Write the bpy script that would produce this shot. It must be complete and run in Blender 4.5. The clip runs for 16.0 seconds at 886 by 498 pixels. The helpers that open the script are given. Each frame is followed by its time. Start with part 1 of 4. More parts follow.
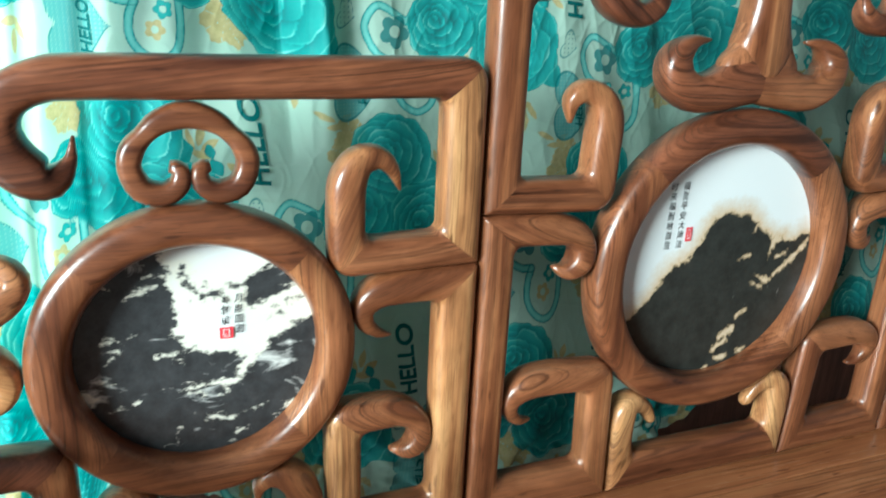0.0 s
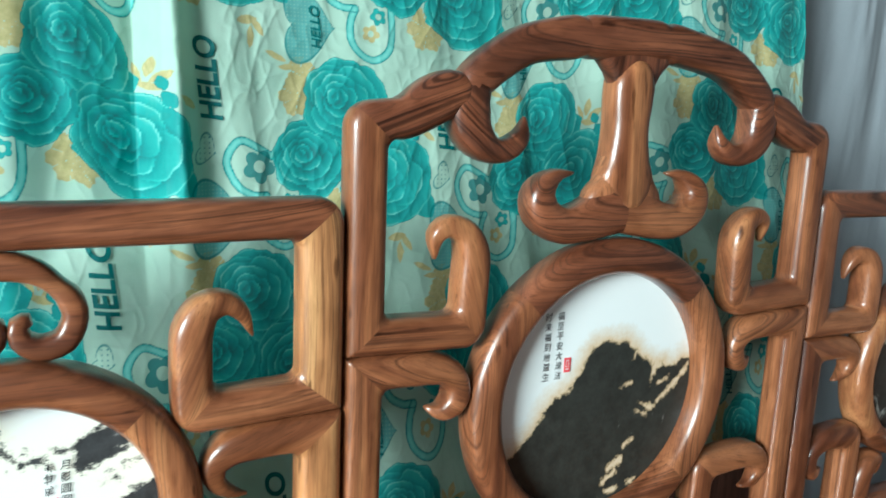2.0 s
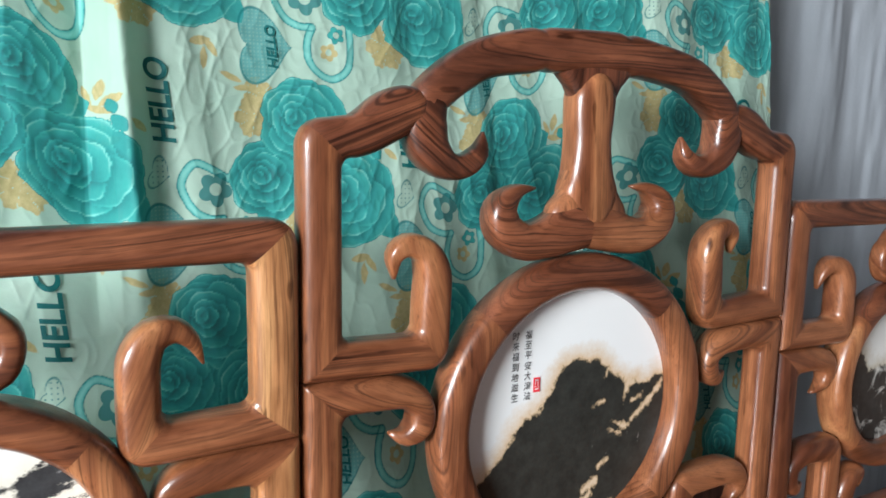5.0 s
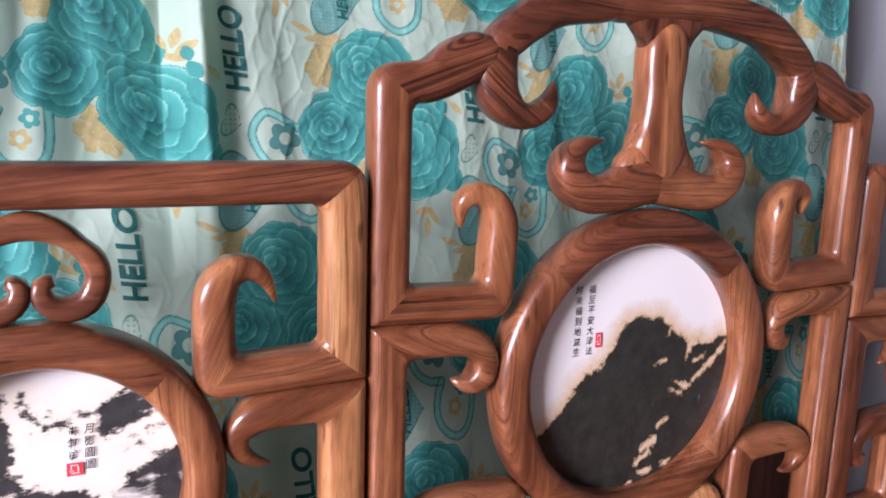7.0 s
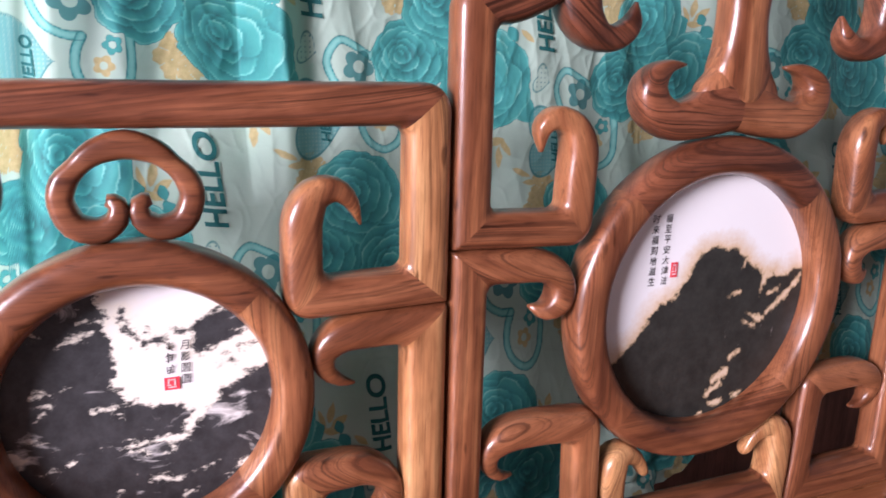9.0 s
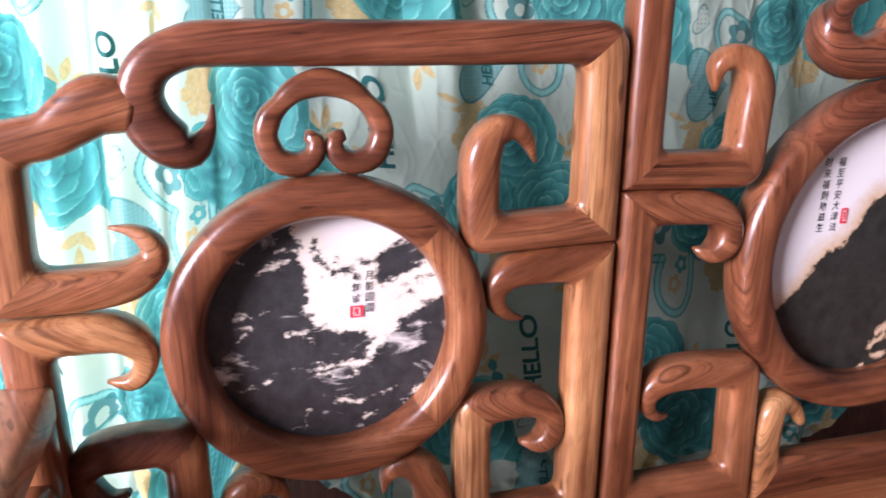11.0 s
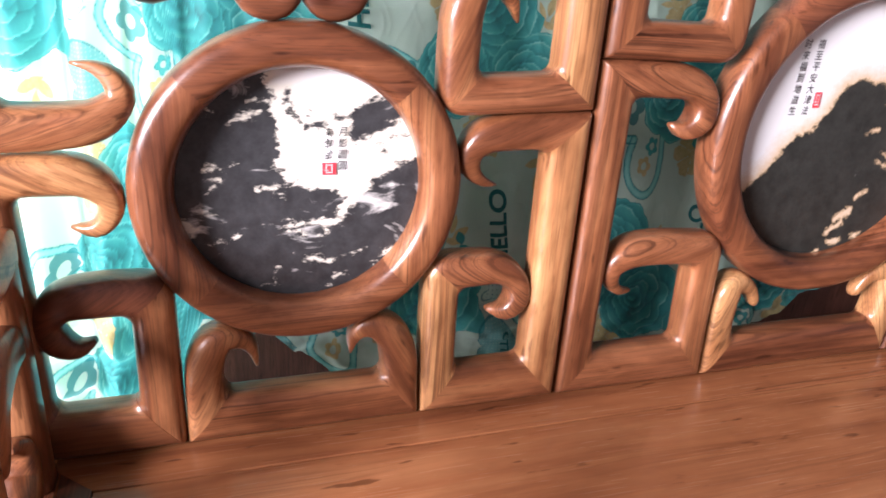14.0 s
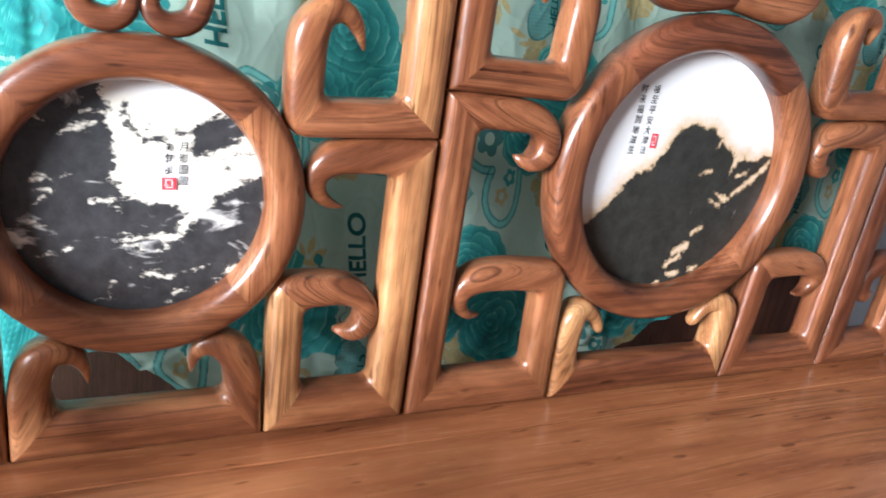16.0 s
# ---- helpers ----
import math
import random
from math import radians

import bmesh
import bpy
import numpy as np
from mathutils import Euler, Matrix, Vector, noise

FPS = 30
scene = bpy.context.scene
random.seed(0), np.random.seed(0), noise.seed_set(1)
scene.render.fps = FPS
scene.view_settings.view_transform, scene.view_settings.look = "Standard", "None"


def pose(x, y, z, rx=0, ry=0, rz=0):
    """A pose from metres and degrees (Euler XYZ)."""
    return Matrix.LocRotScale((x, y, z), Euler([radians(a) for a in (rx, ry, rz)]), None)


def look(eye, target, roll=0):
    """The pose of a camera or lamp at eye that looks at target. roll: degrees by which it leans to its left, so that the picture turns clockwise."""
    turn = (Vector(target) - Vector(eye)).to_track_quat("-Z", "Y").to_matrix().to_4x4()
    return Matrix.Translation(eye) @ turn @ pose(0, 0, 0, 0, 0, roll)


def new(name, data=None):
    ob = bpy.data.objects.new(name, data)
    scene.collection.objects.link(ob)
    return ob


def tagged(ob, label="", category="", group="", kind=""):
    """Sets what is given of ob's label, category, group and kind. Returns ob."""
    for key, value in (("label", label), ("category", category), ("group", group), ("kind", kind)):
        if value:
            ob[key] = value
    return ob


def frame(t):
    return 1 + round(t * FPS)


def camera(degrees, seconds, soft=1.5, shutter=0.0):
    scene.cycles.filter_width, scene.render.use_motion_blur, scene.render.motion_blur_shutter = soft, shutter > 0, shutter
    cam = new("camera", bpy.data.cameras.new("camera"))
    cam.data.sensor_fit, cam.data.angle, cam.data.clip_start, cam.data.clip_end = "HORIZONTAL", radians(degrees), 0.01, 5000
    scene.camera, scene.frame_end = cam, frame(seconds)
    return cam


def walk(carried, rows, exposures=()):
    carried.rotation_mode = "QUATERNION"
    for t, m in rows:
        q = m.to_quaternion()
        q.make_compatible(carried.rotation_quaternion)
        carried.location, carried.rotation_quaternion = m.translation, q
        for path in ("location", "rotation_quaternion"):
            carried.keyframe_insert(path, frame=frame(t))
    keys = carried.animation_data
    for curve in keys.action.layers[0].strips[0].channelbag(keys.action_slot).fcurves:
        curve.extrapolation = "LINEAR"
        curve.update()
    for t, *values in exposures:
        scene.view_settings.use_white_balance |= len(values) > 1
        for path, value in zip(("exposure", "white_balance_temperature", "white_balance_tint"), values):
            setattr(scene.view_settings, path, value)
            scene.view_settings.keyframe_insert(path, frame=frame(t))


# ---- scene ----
cam = camera(61.6, 16.0, 1.65, 0.4)
PATH = [
    (0, (-0.364, -0.775, 1.136), (0.354, 0.98, 0.501), 2.7),
    (0.5, (-0.341, -0.773, 1.149), (0.412, 0.999, 0.61), 3.0),
    (1, (-0.32, -0.775, 1.154), (0.495, 0.99, 0.688), 2.7),
    (1.5, (-0.296, -0.775, 1.159), (0.562, 0.986, 0.754), 2.3),
    (2, (-0.28, -0.762, 1.166), (0.636, 0.981, 0.818), 2.4),
    (2.5, (-0.276, -0.759, 1.175), (0.682, 0.968, 0.861), 2.4),
    (3, (-0.273, -0.754, 1.181), (0.714, 0.955, 0.859), 1.8),
    (3.5, (-0.261, -0.756, 1.178), (0.71, 0.961, 0.847), 1.5),
    (3.7, (-0.247, -0.757, 1.178), (0.71, 0.966, 0.837), 1.3),
    (5.8, (-0.241, -0.759, 1.151), (0.695, 0.99, 0.89), 1.2),
    (6, (-0.245, -0.76, 1.153), (0.665, 0.997, 0.867), 1.0),
    (6.5, (-0.257, -0.761, 1.14), (0.605, 1.017, 0.828), 1.3),
    (7, (-0.265, -0.756, 1.125), (0.568, 1.028, 0.778), 1.8),
    (7.5, (-0.275, -0.749, 1.118), (0.543, 1.033, 0.728), 2.1),
    (8, (-0.29, -0.742, 1.112), (0.503, 1.043, 0.679), 2.2),
    (8.5, (-0.291, -0.745, 1.099), (0.469, 1.048, 0.645), 1.6),
    (8.7, (-0.299, -0.744, 1.096), (0.456, 1.05, 0.636), 1.5),
    (11, (-0.406, -0.738, 1.069), (0.099, 1.111, 0.498), 0.4),
    (11.5, (-0.442, -0.735, 1.061), (0.006, 1.124, 0.476), 0.4),
    (12, (-0.457, -0.732, 1.044), (-0.066, 1.123, 0.406), 1.9),
    (12.5, (-0.453, -0.738, 1.031), (0.008, 1.066, 0.301), 2.8),
    (13, (-0.445, -0.737, 1.033), (0.066, 1.032, 0.251), 3.4),
    (13.5, (-0.438, -0.737, 1.025), (0.115, 1.008, 0.22), 4.1),
    (14, (-0.422, -0.743, 1.024), (0.171, 0.987, 0.215), 4.0),
    (14.5, (-0.409, -0.75, 1.02), (0.234, 0.981, 0.25), 4.5),
    (15, (-0.397, -0.759, 1.022), (0.311, 0.976, 0.324), 5.8),
    (15.5, (-0.376, -0.77, 1.022), (0.389, 0.953, 0.355), 6.5),
    (16, (-0.358, -0.785, 1.031), (0.463, 0.893, 0.316), 8.5),
]
EXPOSURES = [(0.0, -0.29, 5450, -11.0), (3.7, -0.37, 5650, -9.0), (5.8, -0.43, 6050, 20.0), (7.2, -0.43, 6100, 33.0), (8.7, -0.35, 6080, 34.0), (11.0, -0.39, 6150, 38.0), (12.0, -0.47, 6150, 36.0), (12.8, -0.35, 6100, 31.0), (14.0, 0.11, 6150, 26.0), (16.0, 0.16, 5780, 11.0)]
walk(cam, [(t, look(eye, target, roll)) for t, eye, target, roll in PATH], EXPOSURES)


# ---- light ----
world = bpy.data.worlds.new("sky")
scene.world = world
world.use_nodes = True
wn = world.node_tree
sky = wn.nodes.new("ShaderNodeTexSky")
sky.sky_type, sky.sun_disc = "NISHITA", False
sky.sun_elevation, sky.sun_rotation = radians(40), radians(60)
wn.links.new(sky.outputs[0], wn.nodes["Background"].inputs[0])
wn.nodes["Background"].inputs[1].default_value = 0.12


def window_lamp(name, eye, target, sx, sy, power, colour=(1.0, 0.98, 0.96)):
    """Daylight that enters through a window opening."""
    data = bpy.data.lights.new(name, "AREA")
    data.shape, data.size, data.size_y, data.energy, data.color = "RECTANGLE", sx, sy, power, colour
    ob = new(name, data)
    ob.matrix_world = look(eye, target)
    return ob


window_lamp("window_light_side", (-3.92, -2.15, 1.88), (0.3, -0.2, 1.0), 1.7, 1.1, 640)
window_lamp("window_light_back", (-0.606, 0.70, 0.86), (-0.603, 0.0, 0.72), 0.19, 1.26, 27)


# ---- materials ----
def material(name):
    m = bpy.data.materials.new(name)
    m.use_nodes = True
    return m, m.node_tree, m.node_tree.nodes["Principled BSDF"]


def node(nt, kind, **values):
    n = nt.nodes.new(kind)
    for key, value in values.items():
        n.inputs[key.replace("_", " ")].default_value = value
    return n


def attribute(nt, name):
    n = nt.nodes.new("ShaderNodeAttribute")
    n.attribute_name = name
    return n


def ramp(nt, source, stops):
    n = nt.nodes.new("ShaderNodeValToRGB")
    el = n.color_ramp.elements
    while len(el) < len(stops):
        el.new(0.5)
    for e, (p, c) in zip(el, stops):
        e.position, e.color = p, (*c, 1.0)
    nt.links.new(source, n.inputs[0])
    return n


def calc(nt, op, a, b=None, clamp=False):
    n = nt.nodes.new("ShaderNodeMath")
    n.operation, n.use_clamp = op, clamp
    for k, v in enumerate((a, b)):
        if v is None:
            continue
        if isinstance(v, (int, float)):
            n.inputs[k].default_value = v
        else:
            nt.links.new(v, n.inputs[k])
    return n.outputs[0]


def blend(nt, fac, a, b, mode="MIX"):
    n = nt.nodes.new("ShaderNodeMix")
    n.data_type, n.blend_type = "RGBA", mode
    for k, v in ((0, fac), (6, a), (7, b)):
        if isinstance(v, (int, float)):
            n.inputs[k].default_value = v
        elif isinstance(v, tuple):
            n.inputs[k].default_value = (*v, 1.0)
        else:
            nt.links.new(v, n.inputs[k])
    return n.outputs[2]


def bump(nt, bsdf, height, strength, distance):
    n = nt.nodes.new("ShaderNodeBump")
    n.inputs["Strength"].default_value, n.inputs["Distance"].default_value = strength, distance
    nt.links.new(height, n.inputs["Height"])
    nt.links.new(n.outputs[0], bsdf.inputs["Normal"])


def wood_material(name, light, mid, dark, streak=0.5, rough=0.31, coat=0.50, fleck=0.50, clump=0.0, relief=0.25, knot=0.68, mottle=0.75):
    """Lacquered hardwood whose grain follows the length of each piece (attribute 'grain': along, across, deep)."""
    m, nt, b = material(name)
    at = attribute(nt, "grain")
    info = nt.nodes.new("ShaderNodeObjectInfo")
    shift = nt.nodes.new("ShaderNodeVectorMath")
    shift.operation = "MULTIPLY_ADD"
    comb = nt.nodes.new("ShaderNodeCombineXYZ")
    for k in range(3):
        nt.links.new(info.outputs["Random"], comb.inputs[k])
    nt.links.new(comb.outputs[0], shift.inputs[0])
    shift.inputs[1].default_value = (37.0, 11.0, 23.0)
    nt.links.new(at.outputs["Vector"], shift.inputs[2])

    def stretched(sx, sy, sz, scale, detail, distortion=0.0):
        mp = nt.nodes.new("ShaderNodeMapping")
        mp.inputs["Scale"].default_value = (sx, sy, sz)
        nt.links.new(shift.outputs[0], mp.inputs["Vector"])
        n = node(nt, "ShaderNodeTexNoise", Scale=scale, Detail=detail, Distortion=distortion)
        nt.links.new(mp.outputs[0], n.inputs["Vector"])
        return n.outputs["Fac"]

    fine = stretched(12.0, 380.0, 380.0, 1.0, 3.0)
    pores = stretched(40.0, 900.0, 900.0, 1.0, 2.0)
    split = nt.nodes.new("ShaderNodeSeparateXYZ")
    nt.links.new(at.outputs["Vector"], split.inputs[0])
    # growth layers: slanting planes through the plank, gently bent
    slant = calc(nt, "MULTIPLY_ADD", info.outputs["Random"], 0.9)
    slant.node.inputs[2].default_value = 0.35
    layer = calc(nt, "ADD", calc(nt, "MULTIPLY", split.outputs[1], 0.8), calc(nt, "MULTIPLY", split.outputs[2], slant))
    layer = calc(nt, "ADD", layer, calc(nt, "MULTIPLY", stretched(1.7, 10.0, 10.0, 1.0, 1.5), 0.055))
    layer = calc(nt, "ADD", layer, calc(nt, "MULTIPLY", stretched(11.0, 45.0, 45.0, 1.0, 2.0), 0.004))
    seedv = calc(nt, "MULTIPLY", info.outputs["Random"], 60.0)

    def layered(along, wide, detail=2.5):
        vec = nt.nodes.new("ShaderNodeCombineXYZ")
        nt.links.new(calc(nt, "MULTIPLY", split.outputs[0], along), vec.inputs[0])
        nt.links.new(calc(nt, "MULTIPLY", layer, wide), vec.inputs[1])
        nt.links.new(seedv, vec.inputs[2])
        n = node(nt, "ShaderNodeTexNoise", Scale=1.0, Detail=detail, Roughness=0.6)
        nt.links.new(vec.outputs[0], n.inputs["Vector"])
        return n.outputs["Fac"]

    def streaks(along, wide, lo, hi):
        return ramp(nt, layered(along, wide), [(lo, (0, 0, 0)), (hi, (1, 1, 1))]).outputs[0]

    broad = calc(nt, "ADD", calc(nt, "MULTIPLY", stretched(3.5, 22.0, 22.0, 1.0, 3.0, 0.4), 0.55), calc(nt, "MULTIPLY", layered(1.5, 55.0), 0.45))
    tone = calc(nt, "ADD", broad, calc(nt, "MULTIPLY", calc(nt, "SUBTRACT", info.outputs["Random"], 0.5), 0.13))
    base = ramp(nt, tone, [(0.36, dark), (0.48, mid), (0.62, light)])
    lines = calc(nt, "MAXIMUM", streaks(2.2, 400.0, 0.52, 0.64), calc(nt, "MULTIPLY", streaks(1.4, 150.0, 0.53, 0.66), 0.9))
    dk = calc(nt, "MULTIPLY", lines, streak)
    patch = ramp(nt, calc(nt, "MULTIPLY_ADD", layered(2.0, 14.0, 1.0), 1.0), [(0.42, (0.12, 0.12, 0.12)), (0.60, (1, 1, 1))])
    patch.inputs[0].links[0].from_node.inputs[2].default_value = clump
    dk = calc(nt, "MULTIPLY", dk, patch.outputs[0])
    col = blend(nt, dk, base.outputs[0], tuple(c * 0.55 for c in dark))
    f2 = ramp(nt, fine, [(0.38, (0.66, 0.60, 0.55)), (0.58, (1.12, 1.11, 1.10))])
    col = blend(nt, fleck * 0.8, col, f2.outputs[0], "MULTIPLY")
    ticks = ramp(nt, stretched(30.0, 520.0, 520.0, 1.0, 1.0), [(0.60, (1, 1, 1)), (0.70, (0.45, 0.38, 0.33))])
    col = blend(nt, fleck, col, ticks.outputs[0], "MULTIPLY")
    knots = ramp(nt, stretched(16.0, 70.0, 70.0, 1.0, 2.0), [(knot, (1, 1, 1)), (knot + 0.06, (0.30, 0.24, 0.20))])
    col = blend(nt, 0.8, col, knots.outputs[0], "MULTIPLY")
    figure = ramp(nt, stretched(22.0, 60.0, 60.0, 1.0, 4.0, 0.6), [(0.30, (0.74, 0.68, 0.62)), (0.50, (1.0, 1.0, 1.0)), (0.72, (1.26, 1.24, 1.20))])
    col = blend(nt, mottle, col, figure.outputs[0], "MULTIPLY")
    nt.links.new(col, b.inputs["Base Color"])
    r = calc(nt, "MULTIPLY_ADD", fine, 0.10)
    r.node.inputs[2].default_value = rough - 0.05
    nt.links.new(r, b.inputs["Roughness"])
    b.inputs["Specular IOR Level"].default_value = 0.4
    b.inputs["Coat Weight"].default_value = coat
    b.inputs["Coat Roughness"].default_value = 0.28
    uneven = calc(nt, "ADD", calc(nt, "MULTIPLY", pores, 0.35), stretched(25.0, 120.0, 120.0, 1.0, 2.0))
    bump(nt, b, uneven, relief, 0.0012)
    nt.links.new(b.inputs["Normal"].links[0].from_socket, b.inputs["Coat Normal"])
    return m


WOOD = wood_material("lacquered_hardwood", (0.318, 0.124, 0.054), (0.198, 0.068, 0.029), (0.094, 0.029, 0.014), 0.74, clump=0.03)
PALE = wood_material("pale_sapwood", (0.57, 0.315, 0.135), (0.44, 0.202, 0.081), (0.25, 0.095, 0.037), 0.74, clump=0.02, knot=0.64)
MIDW = wood_material("honey_hardwood", (0.42, 0.187, 0.079), (0.282, 0.105, 0.043), (0.150, 0.050, 0.021), 0.74, clump=0.03, knot=0.67)
DEEP = wood_material("dark_heartwood", (0.230, 0.079, 0.037), (0.136, 0.044, 0.022), (0.052, 0.017, 0.009), 0.85, clump=0.14)
RAIL = wood_material("streaked_rail_wood", (0.275, 0.099, 0.045), (0.165, 0.054, 0.025), (0.070, 0.021, 0.011), 0.85, clump=0.09)
DARK = wood_material("plain_dark_wood", (0.19, 0.065, 0.033), (0.135, 0.045, 0.023), (0.080, 0.027, 0.015), 0.4, clump=-0.06)
ARMWOOD = wood_material("satin_arm_wood", (0.58, 0.280, 0.134), (0.49, 0.215, 0.100), (0.32, 0.124, 0.055), 0.60, 0.42, 0.20, 0.38, -0.01, knot=0.64)
SEATWOOD = wood_material("seat_wood", (0.42, 0.172, 0.071), (0.365, 0.138, 0.055), (0.25, 0.086, 0.034), 0.75, 0.26, 0.35, 0.05, -0.05, 0.03, knot=0.66, mottle=0.30)
BROWN = wood_material("dark_board", (0.175, 0.070, 0.045), (0.130, 0.050, 0.032), (0.080, 0.030, 0.020), 0.4, 0.45, 0.1)


def stone_material(name, white, dark, stain, vein, seed, rough_edge=(32, 1.0, 1.0, 0.050)):
    """Polished picture marble. Attribute 'field' is the distance to the drawn edge between pale and dark stone."""
    m, nt, b = material(name)
    pos = nt.nodes.new("ShaderNodeTexCoord")
    f = attribute(nt, "field").outputs["Fac"]

    def noise_at(scale, detail, rough=0.6, sx=1.0, sz=1.0, ang=0.0, dist=0.0):
        mp = nt.nodes.new("ShaderNodeMapping")
        mp.inputs["Location"].default_value = (seed, seed * 0.37, seed * 1.3)
        mp.inputs["Rotation"].default_value = (0, ang, 0)
        mp.inputs["Scale"].default_value = (sx, 1.0, sz)
        nt.links.new(pos.outputs["Object"], mp.inputs["Vector"])
        n = node(nt, "ShaderNodeTexNoise", Scale=scale, Detail=detail, Roughness=rough, Distortion=dist)
        nt.links.new(mp.outputs[0], n.inputs["Vector"])
        return n.outputs["Fac"]

    edge = calc(nt, "ADD", f, calc(nt, "MULTIPLY", calc(nt, "SUBTRACT", noise_at(rough_edge[0], 9, 0.72, rough_edge[1], rough_edge[2], 0.2), 0.5), rough_edge[3]))
    pale = ramp(nt, calc(nt, "MULTIPLY_ADD", edge, 70.0), [(0.35, (0, 0, 0)), (0.65, (1, 1, 1))])
    pale.inputs[0].links[0].from_node.inputs[2].default_value = 0.5
    veins = calc(nt, "MULTIPLY", noise_at(vein[0], 7, 0.62, vein[1], vein[2], vein[3], 1.1), noise_at(7.0, 2, 0.5))
    thin = ramp(nt, veins, [(vein[4] - 0.04, (0, 0, 0)), (vein[4] + 0.05, (1, 1, 1))])
    grey = ramp(nt, noise_at(60, 6, 0.7), [(0.35, tuple(c * 0.7 for c in dark)), (0.75, tuple(c * 1.5 for c in dark))])
    pale_col = ramp(nt, edge, [(0.0, stain), (0.012, tuple(0.5 * a + 0.5 * w for a, w in zip(stain, white))), (0.028, white)])
    vein_col = blend(nt, 0.25, white, stain)
    col = blend(nt, calc(nt, "MULTIPLY", thin.outputs[0], 0.85), grey.outputs[0], vein_col)
    col = blend(nt, pale.outputs[0], col, pale_col.outputs[0])
    nt.links.new(col, b.inputs["Base Color"])
    b.inputs["Roughness"].default_value = 0.32
    b.inputs["Specular IOR Level"].default_value = 0.35
    bump(nt, b, noise_at(300, 3), 0.03, 0.0004)
    return m


def cloth_material():
    """Thin printed cotton: attribute fields carry the print (rose tone, line work, gold leaves)."""
    m, nt, b = material("printed_cotton")
    rose = attribute(nt, "rose").outputs["Fac"]
    inside = attribute(nt, "inside").outputs["Fac"]
    line = attribute(nt, "linework").outputs["Fac"]
    gold = attribute(nt, "gold").outputs["Fac"]
    dots = attribute(nt, "heart").outputs["Fac"]
    co = nt.nodes.new("ShaderNodeTexCoord")
    soft = node(nt, "ShaderNodeTexNoise", Scale=9.0, Detail=3.0)
    nt.links.new(co.outputs["Object"], soft.inputs["Vector"])
    weave = node(nt, "ShaderNodeTexNoise", Scale=900.0, Detail=2.0)
    nt.links.new(co.outputs["Object"], weave.inputs["Vector"])
    fine = node(nt, "ShaderNodeTexNoise", Scale=110.0, Detail=4.0, Roughness=0.65)
    nt.links.new(co.outputs["Object"], fine.inputs["Vector"])
    ground = ramp(nt, soft.outputs["Fac"], [(0.3, (0.43, 0.61, 0.49)), (0.7, (0.53, 0.695, 0.575))])

    def step(v, lo, hi):
        r = nt.nodes.new("ShaderNodeMapRange")
        r.interpolation_type = "SMOOTHSTEP"
        nt.links.new(v, r.inputs[0])
        r.inputs[1].default_value, r.inputs[2].default_value = lo, hi
        return r.outputs[0]

    wob = calc(nt, "MULTIPLY", calc(nt, "SUBTRACT", fine.outputs["Fac"], 0.5), 0.004)
    gcol = ramp(nt, fine.outputs["Fac"], [(0.3, (0.46, 0.33, 0.08)), (0.7, (0.66, 0.50, 0.20))])
    col = blend(nt, calc(nt, "MULTIPLY", step(calc(nt, "ADD", gold, wob), -0.0008, 0.0010), 0.80), ground.outputs[0], gcol.outputs[0])
    tone = calc(nt, "ADD", rose, calc(nt, "MULTIPLY", calc(nt, "SUBTRACT", fine.outputs["Fac"], 0.5), 0.22))
    rcol = ramp(nt, tone, [(0.0, (0.008, 0.15, 0.155)), (0.35, (0.016, 0.27, 0.265)), (0.70, (0.050, 0.42, 0.385)), (1.0, (0.26, 0.66, 0.59))])
    col = blend(nt, calc(nt, "MULTIPLY", step(calc(nt, "ADD", inside, wob), -0.0008, 0.0008), 0.94), col, rcol.outputs[0])
    col = blend(nt, calc(nt, "MULTIPLY", step(dots, -0.0008, 0.0008), 0.75), col, (0.06, 0.36, 0.36))
    col = blend(nt, calc(nt, "MULTIPLY", step(line, -0.0006, 0.0006), 0.85), col, (0.02, 0.22, 0.22))
    nt.links.new(col, b.inputs["Base Color"])
    b.inputs["Roughness"].default_value = 0.62
    b.inputs["Specular IOR Level"].default_value = 0.25
    b.inputs["Sheen Weight"].default_value = 0.1
    crease = node(nt, "ShaderNodeTexNoise", Scale=26.0, Detail=5.0, Roughness=0.55, Distortion=0.15)
    nt.links.new(co.outputs["Object"], crease.inputs["Vector"])
    both = calc(nt, "ADD", crease.outputs["Fac"], calc(nt, "MULTIPLY", weave.outputs["Fac"], 0.08))
    bump(nt, b, both, 0.26, 0.007)
    tr = nt.nodes.new("ShaderNodeBsdfTranslucent")
    nt.links.new(col, tr.inputs["Color"])
    mix = nt.nodes.new("ShaderNodeMixShader")
    mix.inputs[0].default_value = 0.37
    nt.links.new(b.outputs[0], mix.inputs[1])
    nt.links.new(tr.outputs[0], mix.inputs[2])
    nt.links.new(mix.outputs[0], nt.nodes["Material Output"].inputs[0])
    return m


